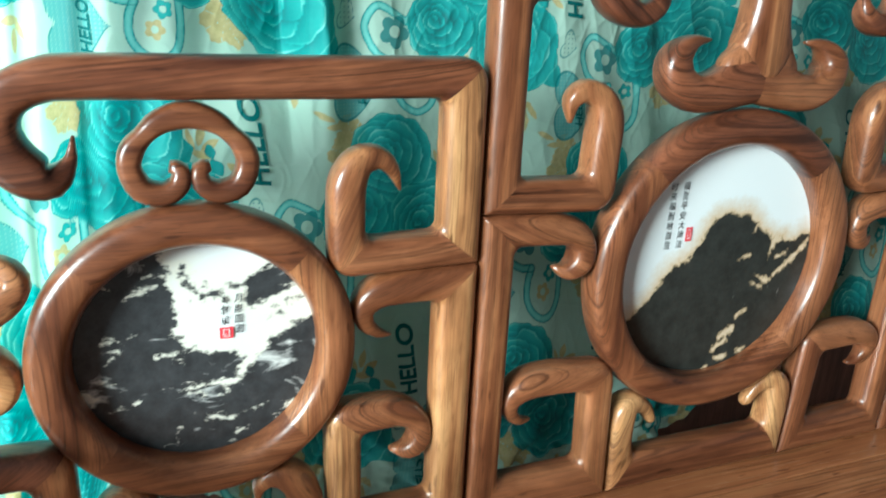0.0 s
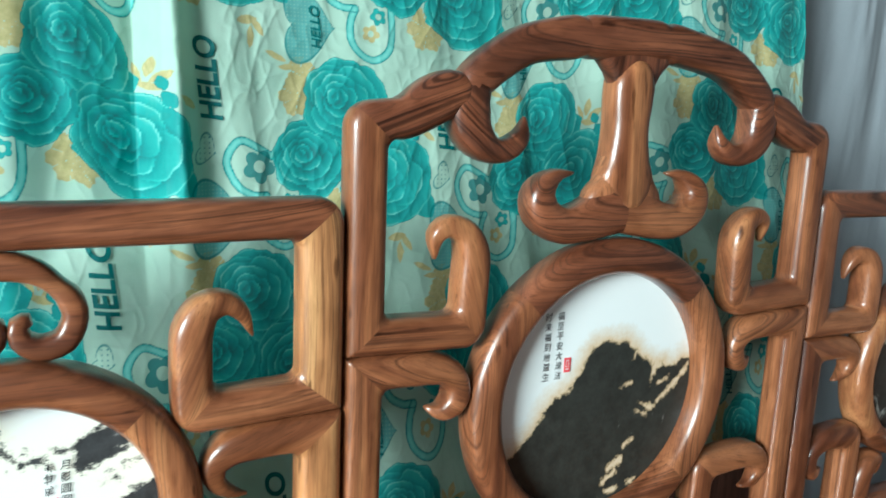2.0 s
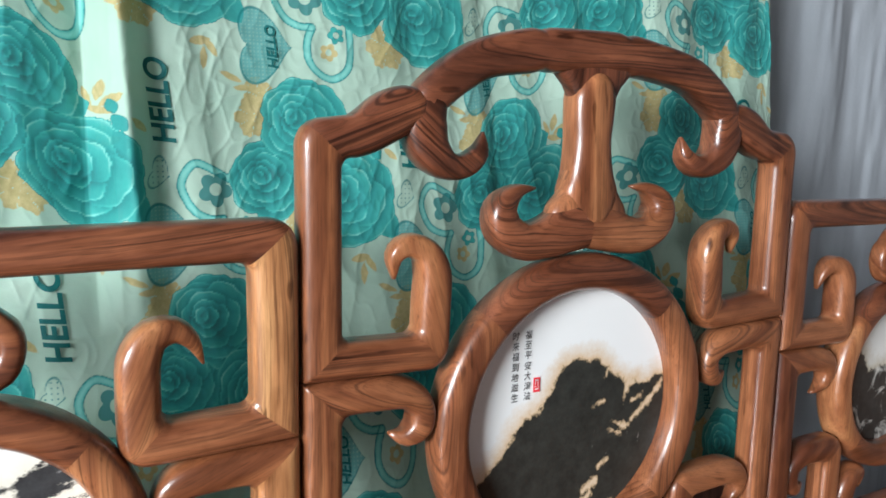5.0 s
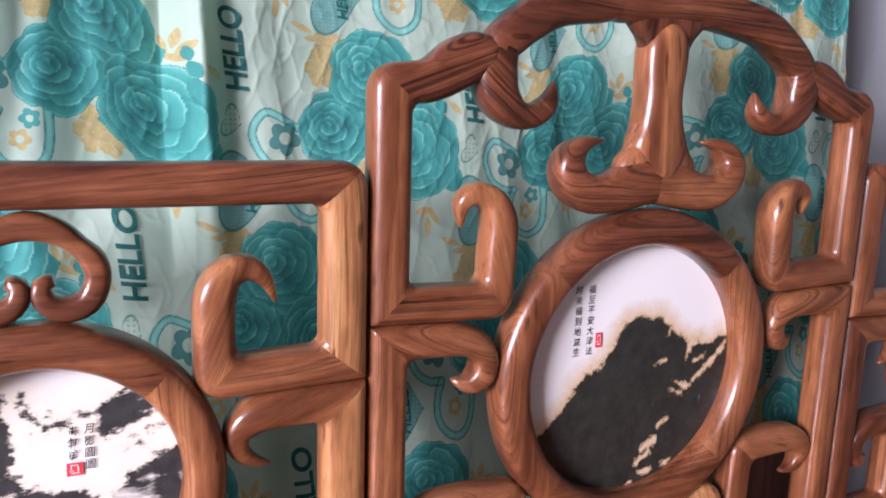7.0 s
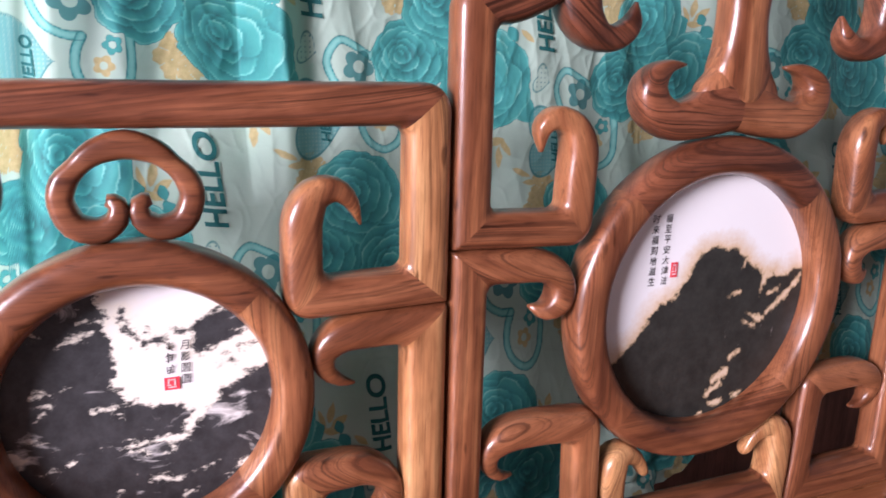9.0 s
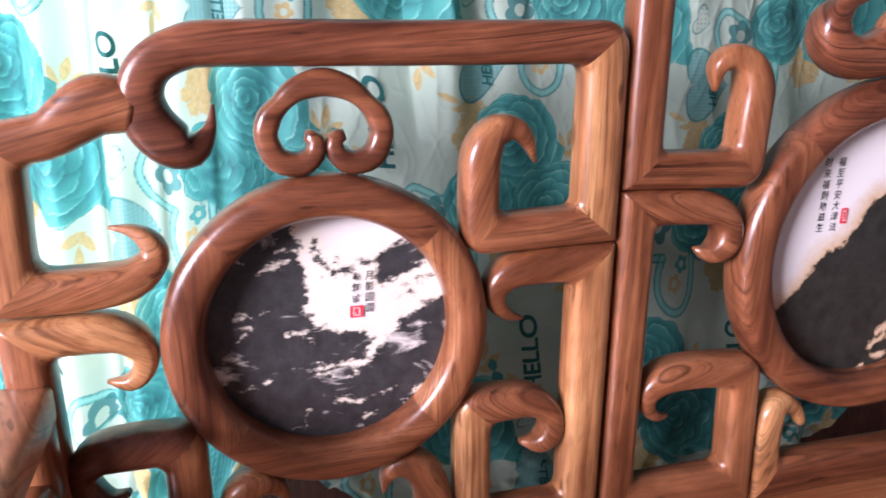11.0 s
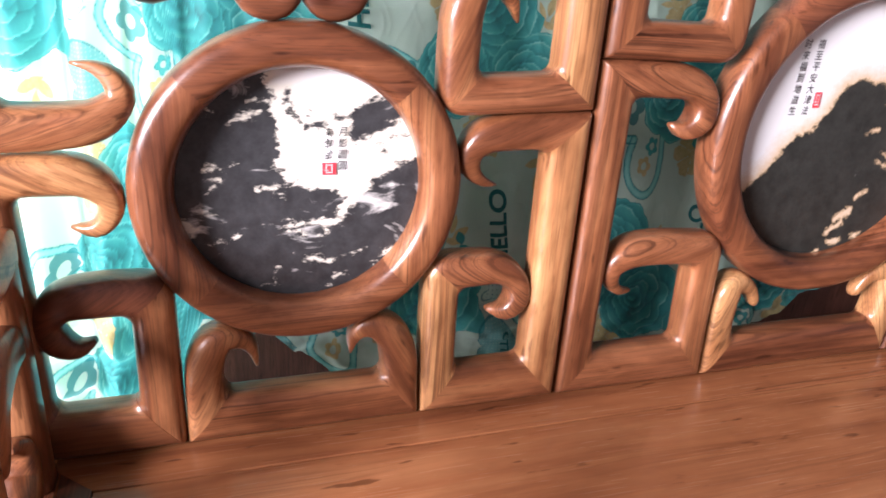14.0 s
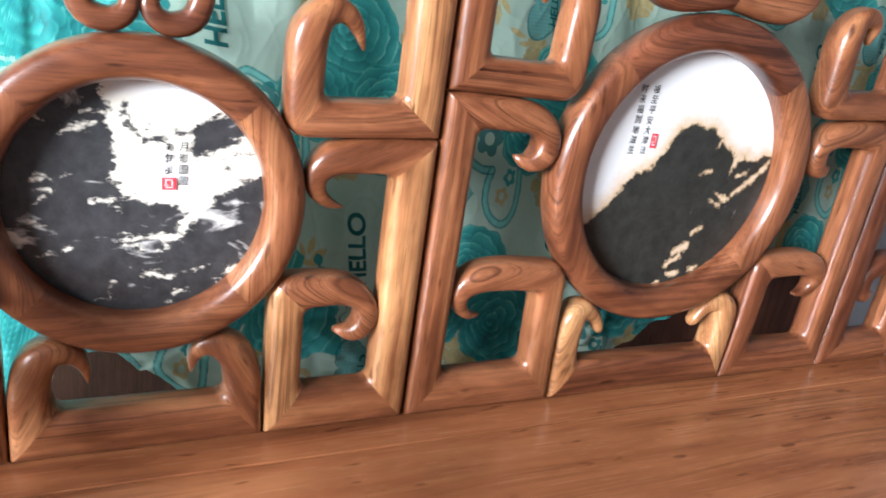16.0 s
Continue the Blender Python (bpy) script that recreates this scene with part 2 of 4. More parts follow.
def plain_material(name, a, c, rough=0.8, scale=6.0, bumpy=0.05, translucent=0.0):
    m, nt, b = material(name)
    co = nt.nodes.new("ShaderNodeTexCoord")
    n1 = node(nt, "ShaderNodeTexNoise", Scale=scale, Detail=5.0)
    n2 = node(nt, "ShaderNodeTexNoise", Scale=scale * 25, Detail=4.0)
    nt.links.new(co.outputs["Object"], n1.inputs["Vector"])
    nt.links.new(co.outputs["Object"], n2.inputs["Vector"])
    r = ramp(nt, n1.outputs["Fac"], [(0.3, a), (0.7, c)])
    nt.links.new(r.outputs[0], b.inputs["Base Color"])
    b.inputs["Roughness"].default_value = rough
    bump(nt, b, n2.outputs["Fac"], bumpy, 0.003)
    if translucent:
        tr = nt.nodes.new("ShaderNodeBsdfTranslucent")
        nt.links.new(r.outputs[0], tr.inputs["Color"])
        mix = nt.nodes.new("ShaderNodeMixShader")
        mix.inputs[0].default_value = translucent
        nt.links.new(b.outputs[0], mix.inputs[1])
        nt.links.new(tr.outputs[0], mix.inputs[2])
        nt.links.new(mix.outputs[0], nt.nodes["Material Output"].inputs[0])
    return m


# unseen walls and ceiling: kept this dark so that little light bounces back
ROOM = plain_material("low_bounce_plaster", (0.085, 0.080, 0.080), (0.115, 0.110, 0.110), 0.85, 3.0, 0.1)
WALL = plain_material("lilac_white_plaster", (0.40, 0.39, 0.43), (0.46, 0.45, 0.49), 0.8, 3.0, 0.1)
# the unseen floor is darkened as well, against fill light from below
FLOORM = plain_material("grey_floor_tile", (0.15, 0.14, 0.13), (0.20, 0.19, 0.175), 0.3, 2.0, 0.02)
CLOTH = cloth_material()
INK = plain_material("teal_print_ink", (0.012, 0.150, 0.150), (0.020, 0.185, 0.180), 0.7, 40.0, 0.05, 0.45)
BLACKINK = plain_material("black_ink", (0.015, 0.015, 0.017), (0.03, 0.03, 0.03), 0.5, 60.0, 0.0)
PAPER = plain_material("pale_seal_mark", (0.72, 0.62, 0.60), (0.78, 0.68, 0.66), 0.5, 60.0, 0.0)
REDINK = plain_material("red_seal_ink", (0.75, 0.03, 0.05), (0.85, 0.08, 0.10), 0.5, 60.0, 0.0)
SHEET = plain_material("milky_plastic_sheet", (0.43, 0.46, 0.50), (0.51, 0.54, 0.58), 0.25, 4.0, 0.15)
STONE_L = stone_material("ink_wash_marble", (0.80, 0.80, 0.78), (0.042, 0.043, 0.045), (0.78, 0.74, 0.62), (24.0, 0.8, 1.6, 0.25, 0.36), 3.1, (75, 0.7, 1.3, 0.044))
STONE_M = stone_material("mountain_marble", (0.84, 0.85, 0.84), (0.030, 0.031, 0.027), (0.66, 0.47, 0.27), (22.0, 1.6, 1.0, 0.6, 0.50), 8.7, (60, 1.0, 1.0, 0.036))
STONE_R = stone_material("grey_cloud_marble", (0.72, 0.73, 0.70), (0.030, 0.032, 0.030), (0.5, 0.46, 0.36), (24.0, 1.0, 1.0, 0.0, 0.34), 14.2, (40, 1.0, 1.0, 0.060))


# ---- mesh helpers ----
def mesh_object(name, verts, faces, mat, parent=None, label="", grain=None, flat=False):
    me = bpy.data.meshes.new(name)
    me.from_pydata([tuple(v) for v in verts], [], faces)
    if grain is not None:
        a = me.attributes.new("grain", "FLOAT_VECTOR", "POINT")
        a.data.foreach_set("vector", np.asarray(grain, dtype=np.float32).ravel())
    if not flat:
        me.polygons.foreach_set("use_smooth", [len(q) <= 4 for q in faces])
    me.materials.append(mat)
    me.update()
    ob = new(name, me)
    if parent:
        ob.parent = parent
    if label:
        tagged(ob, label)
    return ob


def board(name, lo, hi, mat, parent=None, label="", axis=0, bevel=0.004):
    """A bevelled board between two corners; its grain runs along the axis."""
    bm = bmesh.new()
    bmesh.ops.create_cube(bm, size=1.0)
    lo, hi = Vector(lo), Vector(hi)
    for v in bm.verts:
        v.co = Vector([lo[k] + (v.co[k] + 0.5) * (hi[k] - lo[k]) for k in range(3)])
    if bevel:
        bmesh.ops.bevel(bm, geom=bm.edges[:], offset=bevel, segments=3, profile=0.5, affect="EDGES")
    me = bpy.data.meshes.new(name)
    bm.to_mesh(me)
    bm.free()
    a = me.attributes.new("grain", "FLOAT_VECTOR", "POINT")
    order = (axis, (axis + 1) % 3, (axis + 2) % 3)
    a.data.foreach_set("vector", [v.co[k] for v in me.vertices for k in order])
    me.materials.append(mat)
    ob = new(name, me)
    if parent:
        ob.parent = parent
    if label:
        tagged(ob, label)
    return ob


def curve_points(run, step=0.006):
    """Catmull-Rom through control points (a, b, width)."""
    p = [np.array(q, float) for q in run]
    if len(p) == 2:
        n = max(2, int(np.hypot(*(p[1] - p[0])[:2]) / 0.02))
        return [p[0] + (p[1] - p[0]) * k / n for k in range(n + 1)]
    p = [2 * p[0] - p[1]] + p + [2 * p[-1] - p[-2]]
    out = []
    for i in range(1, len(p) - 2):
        a, b, c, d = p[i - 1:i + 3]
        n = max(2, int(np.hypot(*(c - b)[:2]) / step))
        for k in range(n):
            t = k / n
            q = 0.5 * (2 * b + (c - a) * t + (2 * a - 5 * b + 4 * c - d) * t * t + (3 * b - a - 3 * c + d) * t ** 3)
            q[2] = max(q[2], 0.001)
            out.append(q)
    out.append(p[-2])
    return out


SECTION = [(math.copysign(abs(math.cos(a)) ** 0.67, math.cos(a)), math.copysign(abs(math.sin(a)) ** 0.67, math.sin(a)))
           for a in [2 * math.pi * k / 28 for k in range(28)]]


def unit(v):
    return v / max(np.hypot(*v), 1e-9)


def mitre_rings(c, h, h2, t, o, at_end, soft):
    """Pairs (left, right) of side points where a bar meets its neighbour; a soft corner is rounded outside."""
    mid = unit(t + o)
    n, m = np.array((-t[1], t[0])), np.array((-mid[1], mid[0]))
    turn = (t[0] * o[1] - t[1] * o[0]) * (1 if at_end else -1)
    side = -1.0 if turn > 0 else 1.0
    both = np.array([n, (-o[1], o[0])])
    v = np.linalg.solve(both, np.array([h, h2])) * side
    w = np.linalg.solve(both, np.array([1.0, 1.0])) * side
    rho, fillet = (1.35 * min(h, h2) if soft else 0.002), 0.012
    pairs = []
    for j in range(6):
        d = side * unit(n + (m - n) * j / 5)
        pairs.append((c + v - w * rho + rho * d, c - v - w * fillet + fillet * d))
    pairs = pairs if at_end else pairs[::-1]
    return [(p, q) if side > 0 else (q, p) for p, q in pairs]


def sweep(run, lift, first=None, last=None, depth=0.046, full=0.040, round_first=False, round_last=False):
    """Verts, faces and grain of one carved bar. first, last: the neighbouring runs' directions at mitred ends."""
    pts = curve_points(run)
    for other, at in ((first, 0), (last, -1)):
        if other is not None:
            end = pts[at]
            pts = [q for q in pts if q is end or np.hypot(*(q[:2] - end[:2])) > 0.52 * max(end[2], other[2]) + 0.013]
    rings, s = [], 0.0
    for i, q in enumerate(pts):
        t = unit(pts[min(i + 1, len(pts) - 1)][:2] - pts[max(i - 1, 0)][:2])
        n, h = np.array((-t[1], t[0])), q[2] / 2
        if i:
            s += float(np.hypot(*(q[:2] - pts[i - 1][:2])))
        d = depth / 2 * min(1.0, (q[2] / full) ** 0.8)
        if i == 0 and first is not None:
            pairs = mitre_rings(q[:2], h, first[2] / 2, t, unit(np.array(first[:2], float)), False, round_first)
        elif i == len(pts) - 1 and last is not None:
            pairs = mitre_rings(q[:2], h, last[2] / 2, t, unit(np.array(last[:2], float)), True, round_last)
        else:
            pairs = [(q[:2] + n * h, q[:2] - n * h)]
        rings += [(p, r, d, h, t) for p, r in pairs]
    # the grain stays straight, as in the plank that the piece is sawn from
    verts, grain = [], []
    heavy = np.array([q[2] for q in pts])
    flat = np.array([q[:2] for q in pts])
    zero = (flat * heavy[:, None]).sum(0) / heavy.sum()
    spread = ((flat - zero) * heavy[:, None]).T @ (flat - zero)
    ax = np.linalg.eigh(spread)[1][:, -1]
    ax = ax if ax[0] + 0.3 * ax[1] > 0 else -ax
    side = np.array((-ax[1], ax[0]))
    for p, r, d, h, t in rings:
        c = (p + r) / 2
        for ca, sa in SECTION:
            a = c + (p - r) / 2 * ca
            verts.append(lift(a[0], a[1], -d * sa))
            grain.append((float((a - zero) @ ax), float((a - zero) @ side), d * sa))
    r, n = len(SECTION), len(rings)
    faces = [(i * r + j, i * r + (j + 1) % r, (i + 1) * r + (j + 1) % r, (i + 1) * r + j) for i in range(n - 1) for j in range(r)]
    if first is None:
        faces.append(tuple(range(r - 1, -1, -1)))
    if last is None:
        faces.append(tuple(range((n - 1) * r, n * r)))
    return verts, faces, grain


MIRROR = 0.767


def lift_back(x, z, y):
    return (x, y, z)


def lift_mirror(x, z, y):
    return (MIRROR - x, y, z)


def direction(a, b):
    return (b[0] - a[0], b[1] - a[1])


def carved(parent, runs, lift, mats=None, names=None, depth=0.046, soft_corners=()):
    """A chain of carved bars; neighbouring runs meet in a mitre."""
    for k, run in enumerate(runs):
        first = (*direction(runs[k - 1][-2], runs[k - 1][-1]), runs[k - 1][-1][2]) if k else None
        last = (*direction(runs[k + 1][0], runs[k + 1][1]), runs[k + 1][0][2]) if k + 1 < len(runs) else None
        v, f, g = sweep(run, lift, first, last, depth, 0.040, k - 1 in soft_corners, k in soft_corners)
        if lift(1, 0, 0)[0] < lift(0, 0, 0)[0]:
            f = [tuple(reversed(q)) for q in f]
        mesh_object((names or {}).get(k, "carved_bar"), v, f, (mats or {}).get(k, WOOD), parent, grain=g)


W = 0.045


def side_panel(parent, lift, tones):
    """One outer third of the back: top rail, stile, scrolls and bottom rails."""
    p, d, low = tones
    carved(parent, [
        [(-0.429, 0.999, 0.003), (-0.434, 0.975, 0.014), (-0.449, 0.958, 0.033), (-0.468, 0.963, 0.045), (-0.486, 0.983, 0.046),
         (-0.492, 1.009, 0.042), (-0.481, 1.034, 0.040), (-0.453, 1.050, 0.041), (-0.413, 1.054, 0.043), (-0.25, 1.0545, 0.044), (-0.031, 1.056, 0.045)],
        [(-0.031, 1.056, 0.051), (-0.031, 0.860, 0.051)],
        [(-0.031, 0.860, 0.043), (-0.166, 0.856, 0.043)],
        [(-0.166, 0.856, 0.042), (-0.166, 0.910, 0.042), (-0.164, 0.943, 0.041), (-0.151, 0.965, 0.034), (-0.130, 0.969, 0.026), (-0.114, 0.956, 0.017), (-0.103, 0.931, 0.003)],
    ], lift, {0: d, 1: p, 2: WOOD, 3: low}, {0: "top_rail", 1: "post", 3: "scroll"}, soft_corners=(0, 2))
    carved(parent, [
        [(-0.110, 0.753, 0.003), (-0.126, 0.758, 0.012), (-0.142, 0.772, 0.021), (-0.145, 0.793, 0.030), (-0.127, 0.811, 0.038), (-0.088, 0.816, 0.042), (-0.031, 0.817, 0.044)],
        [(-0.031, 0.817, 0.051), (-0.031, 0.490, 0.051)],
        [(-0.031, 0.490, 0.060), (-0.168, 0.490, 0.060)],
        [(-0.168, 0.490, 0.044), (-0.170, 0.651, 0.044)],
        [(-0.170, 0.651, 0.043), (-0.138, 0.651, 0.043), (-0.099, 0.649, 0.038), (-0.073, 0.630, 0.030), (-0.070, 0.604, 0.030), (-0.085, 0.590, 0.024), (-0.108, 0.594, 0.005)],
    ], lift, {0: low, 1: p, 2: low, 3: p, 4: WOOD}, {0: "scroll", 1: "post", 2: "bottom_rail", 4: "scroll"}, soft_corners=(3,))
    carved(parent, [
        [(-0.381, 0.547, 0.003), (-0.386, 0.571, 0.014), (-0.397, 0.587, 0.025), (-0.414, 0.591, 0.033), (-0.431, 0.578, 0.040), (-0.439, 0.546, 0.042), (-0.439, 0.490, 0.046)],
        [(-0.439, 0.490, 0.060), (-0.213, 0.490, 0.060)],
        [(-0.213, 0.490, 0.044), (-0.216, 0.540, 0.044), (-0.225, 0.571, 0.041), (-0.244, 0.587, 0.034), (-0.261, 0.586, 0.026), (-0.271, 0.573, 0.016), (-0.274, 0.551, 0.003)],
    ], lift, {0: low, 1: low, 2: low}, {0: "scroll", 1: "bottom_rail", 2: "scroll"})
    carved(parent, [
        [(-0.543, 0.600, 0.006), (-0.560, 0.592, 0.020), (-0.578, 0.602, 0.030), (-0.586, 0.625, 0.031), (-0.570, 0.647, 0.039), (-0.534, 0.652, 0.045), (-0.484, 0.651, 0.045)],
        [(-0.484, 0.651, 0.045), (-0.4845, 0.490, 0.046)],
        [(-0.485, 0.490, 0.060), (-0.612, 0.490, 0.060)],
        [(-0.612, 0.490, 0.045), (-0.618, 0.782, 0.045)],
        [(-0.618, 0.782, 0.042), (-0.575, 0.783, 0.041), (-0.534, 0.779, 0.038), (-0.513, 0.758, 0.028), (-0.516, 0.737, 0.023), (-0.530, 0.725, 0.017), (-0.551, 0.728, 0.003)],
    ], lift, {0: DARK, 1: low, 2: low, 3: WOOD, 4: p}, {0: "scroll", 2: "bottom_rail", 3: "stile", 4: "scroll"}, soft_corners=(0,))
    carved(parent, [
        [(-0.496, 0.996, 0.044), (-0.514, 1.000, 0.053), (-0.531, 1.000, 0.056), (-0.551, 0.988, 0.050), (-0.574, 0.974, 0.043), (-0.615, 0.966, 0.043)],
        [(-0.615, 0.966, 0.043), (-0.620, 0.828, 0.044)],
        [(-0.620, 0.828, 0.045), (-0.560, 0.828, 0.043), (-0.516, 0.834, 0.038), (-0.494, 0.854, 0.028), (-0.499, 0.872, 0.021), (-0.513, 0.882, 0.012), (-0.533, 0.886, 0.003)],
    ], lift, {0: low, 1: low, 2: low}, {0: "cloud_rail", 1: "stile", 2: "scroll"}, soft_corners=(0,))
    c = -0.326
    half = [(0.0195, 0.967, 0.011), (0.010, 0.963, 0.018), (0.0105, 0.949, 0.021), (0.026, 0.939, 0.024), (0.047, 0.945, 0.025),
            (0.0565, 0.966, 0.0235), (0.053, 0.984, 0.0240), (0.0415, 0.998, 0.0195), (0.026, 1.011, 0.0235)]
    run = [(c - x, z, w) for x, z, w in half] + [(c, 1.0180, 0.0275)] + [(c + x, z, w) for x, z, w in reversed(half)]
    v, f, g = sweep(run, lift, depth=0.030, full=0.022)
    mesh_object("cloud_ornament", v, f, WOOD, parent, "carved cloud-shaped scroll ornament", g)


def medallion(parent, cx, cz, r_out, r_in, field, mat, label, mats):
    """A turned ring in four segments with a polished stone disc."""
    rm, w = (r_out + r_in) / 2, r_out - r_in
    for k in range(4):
        a0, a1 = radians(45 + 90 * k), radians(135 + 90 * k)
        n, verts, grain = 28, [], []
        for i in range(n + 1):
            a = a0 + (a1 - a0) * i / n
            for ca, sa in SECTION:
                r = rm + w / 2 * ca
                d = 0.026 * sa
                verts.append((cx + r * math.cos(a), -d, cz + r * math.sin(a)))
                grain.append((r * math.sin(a - (a0 + a1) / 2), r * math.cos(a - (a0 + a1) / 2), d))
        q = len(SECTION)
        faces = [(i * q + j, (i + 1) * q + j, (i + 1) * q + (j + 1) % q, i * q + (j + 1) % q) for i in range(n) for j in range(q)]
        mesh_object("ring_segment", verts, faces, mats[k], parent, grain=grain)
    # stone disc, slightly behind the ring's crown
    R, y = r_in + 0.008, 0.006
    nr, na = 110, 320
    verts, vals = [(cx, y, cz)], [field(0.0, 0.0)]
    for i in range(1, nr + 1):
        for j in range(na):
            a = 2 * math.pi * j / na
            x, z = R * i / nr * math.cos(a), R * i / nr * math.sin(a)
            verts.append((cx + x, y, cz + z))
            vals.append(field(x / r_in, z / r_in) * r_in)
    faces = [(0, 1 + (j + 1) % na, 1 + j) for j in range(na)]
    for i in range(nr - 1):
        for j in range(na):
            a, b = 1 + i * na + j, 1 + i * na + (j + 1) % na
            faces.append((a, b, b + na, a + na))
    back = len(verts)
    for j in range(na):
        a = 2 * math.pi * j / na
        verts.append((cx + R * math.cos(a), y + 0.012, cz + R * math.sin(a)))
        vals.append(0.0)
    o = 1 + (nr - 1) * na
    faces += [(o + j, o + (j + 1) % na, back + (j + 1) % na, back + j) for j in range(na)]
    faces.append(tuple(range(back + na - 1, back - 1, -1)))
    ob = mesh_object("stone_disc", verts, faces, mat, parent, label, flat=True)
    at = ob.data.attributes.new("field", "FLOAT", "POINT")
    at.data.foreach_set("value", np.array(vals, dtype=np.float32))
    return ob


def polygon_distance(poly):
    """Signed distance to a polygon, positive inside."""
    p = np.array(poly, float)

    def f(x, y):
        best, inside = 1e9, False
        for (ax, ay), (bx, by) in zip(p, np.roll(p, -1, 0)):
            ex, ey = bx - ax, by - ay
            t = max(0.0, min(1.0, ((x - ax) * ex + (y - ay) * ey) / (ex * ex + ey * ey)))
            best = min(best, (x - ax - ex * t) ** 2 + (y - ay - ey * t) ** 2)
            if (ay > y) != (by > y) and x < ax + (y - ay) / (by - ay) * ex:
                inside = not inside
        return math.sqrt(best) * (1 if inside else -1)
    return f


# ---- room ----
def structure(ob, label="", category=""):
    return tagged(ob, label, category, kind="structure")


structure(board("floor", (-4.0, -3.4, -0.1), (2.8, 0.72, 0.0), FLOORM, bevel=0), "unseen grey tiled floor, darkened to cut bounced light", "floor")
structure(board("ceiling", (-4.0, -3.4, 2.7), (2.8, 0.72, 2.8), ROOM, bevel=0), "unseen plaster ceiling, dark to cut bounced light", "ceiling")
structure(board("wall_north", (-0.505, 0.42, 0.0), (2.8, 0.72, 2.7), WALL, bevel=0), "lilac white plastered wall behind the sofa", "wall")
structure(board("wall_north_left", (-4.0, 0.42, 0.0), (-0.707, 0.72, 2.7), WALL, bevel=0), "lilac white plastered wall beside the window", "wall")
structure(board("wall_north_below", (-0.705, 0.42, 0.0), (-0.507, 0.72, 0.22), WALL, bevel=0), "plastered wall under the window", "wall")
structure(board("wall_north_above", (-0.705, 0.42, 2.1), (-0.507, 0.72, 2.7), WALL, bevel=0), "plastered wall above the window", "wall")
structure(board("wall_south", (-4.0, -3.5, 0.0), (2.8, -3.402, 2.7), ROOM, bevel=0), "unseen plain plastered wall, dark to cut bounced light", "wall")
structure(board("wall_east", (2.802, -3.5, 0.0), (2.9, 0.72, 2.7), ROOM, bevel=0), "unseen plain plastered wall, dark to cut bounced light", "wall")
structure(board("wall_west", (-4.1, -1.25, 0.0), (-4.002, 0.72, 2.7), ROOM, bevel=0), "unseen dark plastered wall beside the side window", "wall")
structure(board("wall_west_far", (-4.1, -3.5, 0.0), (-4.002, -3.05, 2.7), ROOM, bevel=0), "unseen plain plastered wall, dark to cut bounced light", "wall")
structure(board("wall_west_below", (-4.1, -3.048, 0.0), (-4.002, -1.252, 0.85), ROOM, bevel=0), "unseen dark plastered wall under the side window", "wall")
structure(board("wall_west_above", (-4.1, -3.048, 2.45), (-4.002, -1.252, 2.7), ROOM, bevel=0), "unseen dark plastered wall over the side window", "wall")

# ---- sofa ----
sofa = new("wooden_sofa")
tagged(sofa, "carved lacquered hardwood sofa with round marble medallions", "sofa")
side_panel(sofa, lift_back, (PALE, RAIL, MIDW))
# mid-brown wood, also chosen darker for the light's falloff to the right
side_panel(sofa, lift_mirror, (WOOD, DEEP, WOOD))


def centre_half(parent, lift, other):
    """Half of the taller centre part of the back."""
    carved(parent, [
        [(0.140, 1.194, 0.036), (0.121, 1.195, 0.050), (0.098, 1.184, 0.056), (0.070, 1.167, 0.049), (0.045, 1.160, 0.045), (0.0195, 1.159, 0.045)],
        [(0.0195, 1.160, 0.047), (0.0200, 0.918, 0.047)],
        [(0.0200, 0.918, 0.044), (0.155, 0.914, 0.044)],
        [(0.155, 0.914, 0.043), (0.157, 0.968, 0.043), (0.158, 1.008, 0.041), (0.147, 1.033, 0.033), (0.125, 1.041, 0.027), (0.109, 1.029, 0.020), (0.109, 1.003, 0.004)],
    ], lift, {0: DEEP, 1: other, 2: WOOD, 3: MIDW}, {0: "cloud_rail", 1: "post", 3: "scroll"}, soft_corners=(0, 2))
    carved(parent, [
        [(0.104, 0.820, 0.004), (0.124, 0.813, 0.023), (0.142, 0.824, 0.033), (0.144, 0.847, 0.033), (0.124, 0.867, 0.038), (0.084, 0.873, 0.042), (0.0200, 0.875, 0.043)],
        [(0.0200, 0.875, 0.047), (0.0200, 0.490, 0.047)],
        [(0.0200, 0.490, 0.060), (0.196, 0.490, 0.060)],
        [(0.196, 0.490, 0.044), (0.190, 0.656, 0.044)],
        [(0.190, 0.656, 0.043), (0.115, 0.660, 0.043), (0.076, 0.655, 0.039), (0.057, 0.637, 0.030), (0.060, 0.616, 0.020), (0.075, 0.602, 0.012), (0.091, 0.601, 0.004)],
    ], lift, {0: WOOD, 1: other, 2: WOOD, 3: other, 4: WOOD}, {0: "scroll", 1: "post", 2: "bottom_rail", 4: "scroll"}, soft_corners=(3,))
    # crest hook
    v, f, g = sweep([(0.150, 1.205, 0.040), (0.143, 1.178, 0.054), (0.151, 1.150, 0.047), (0.173, 1.132, 0.034), (0.198, 1.132, 0.029), (0.217, 1.147, 0.022), (0.223, 1.171, 0.003)], lift)
    mesh_object("crest_scroll", v, f, DEEP, parent, grain=g)


centre_half(sofa, lift_back, MIDW)
# darker than its left twin: the weaker light here is put into the wood
centre_half(sofa, lift_mirror, WOOD)
XC = 0.3835
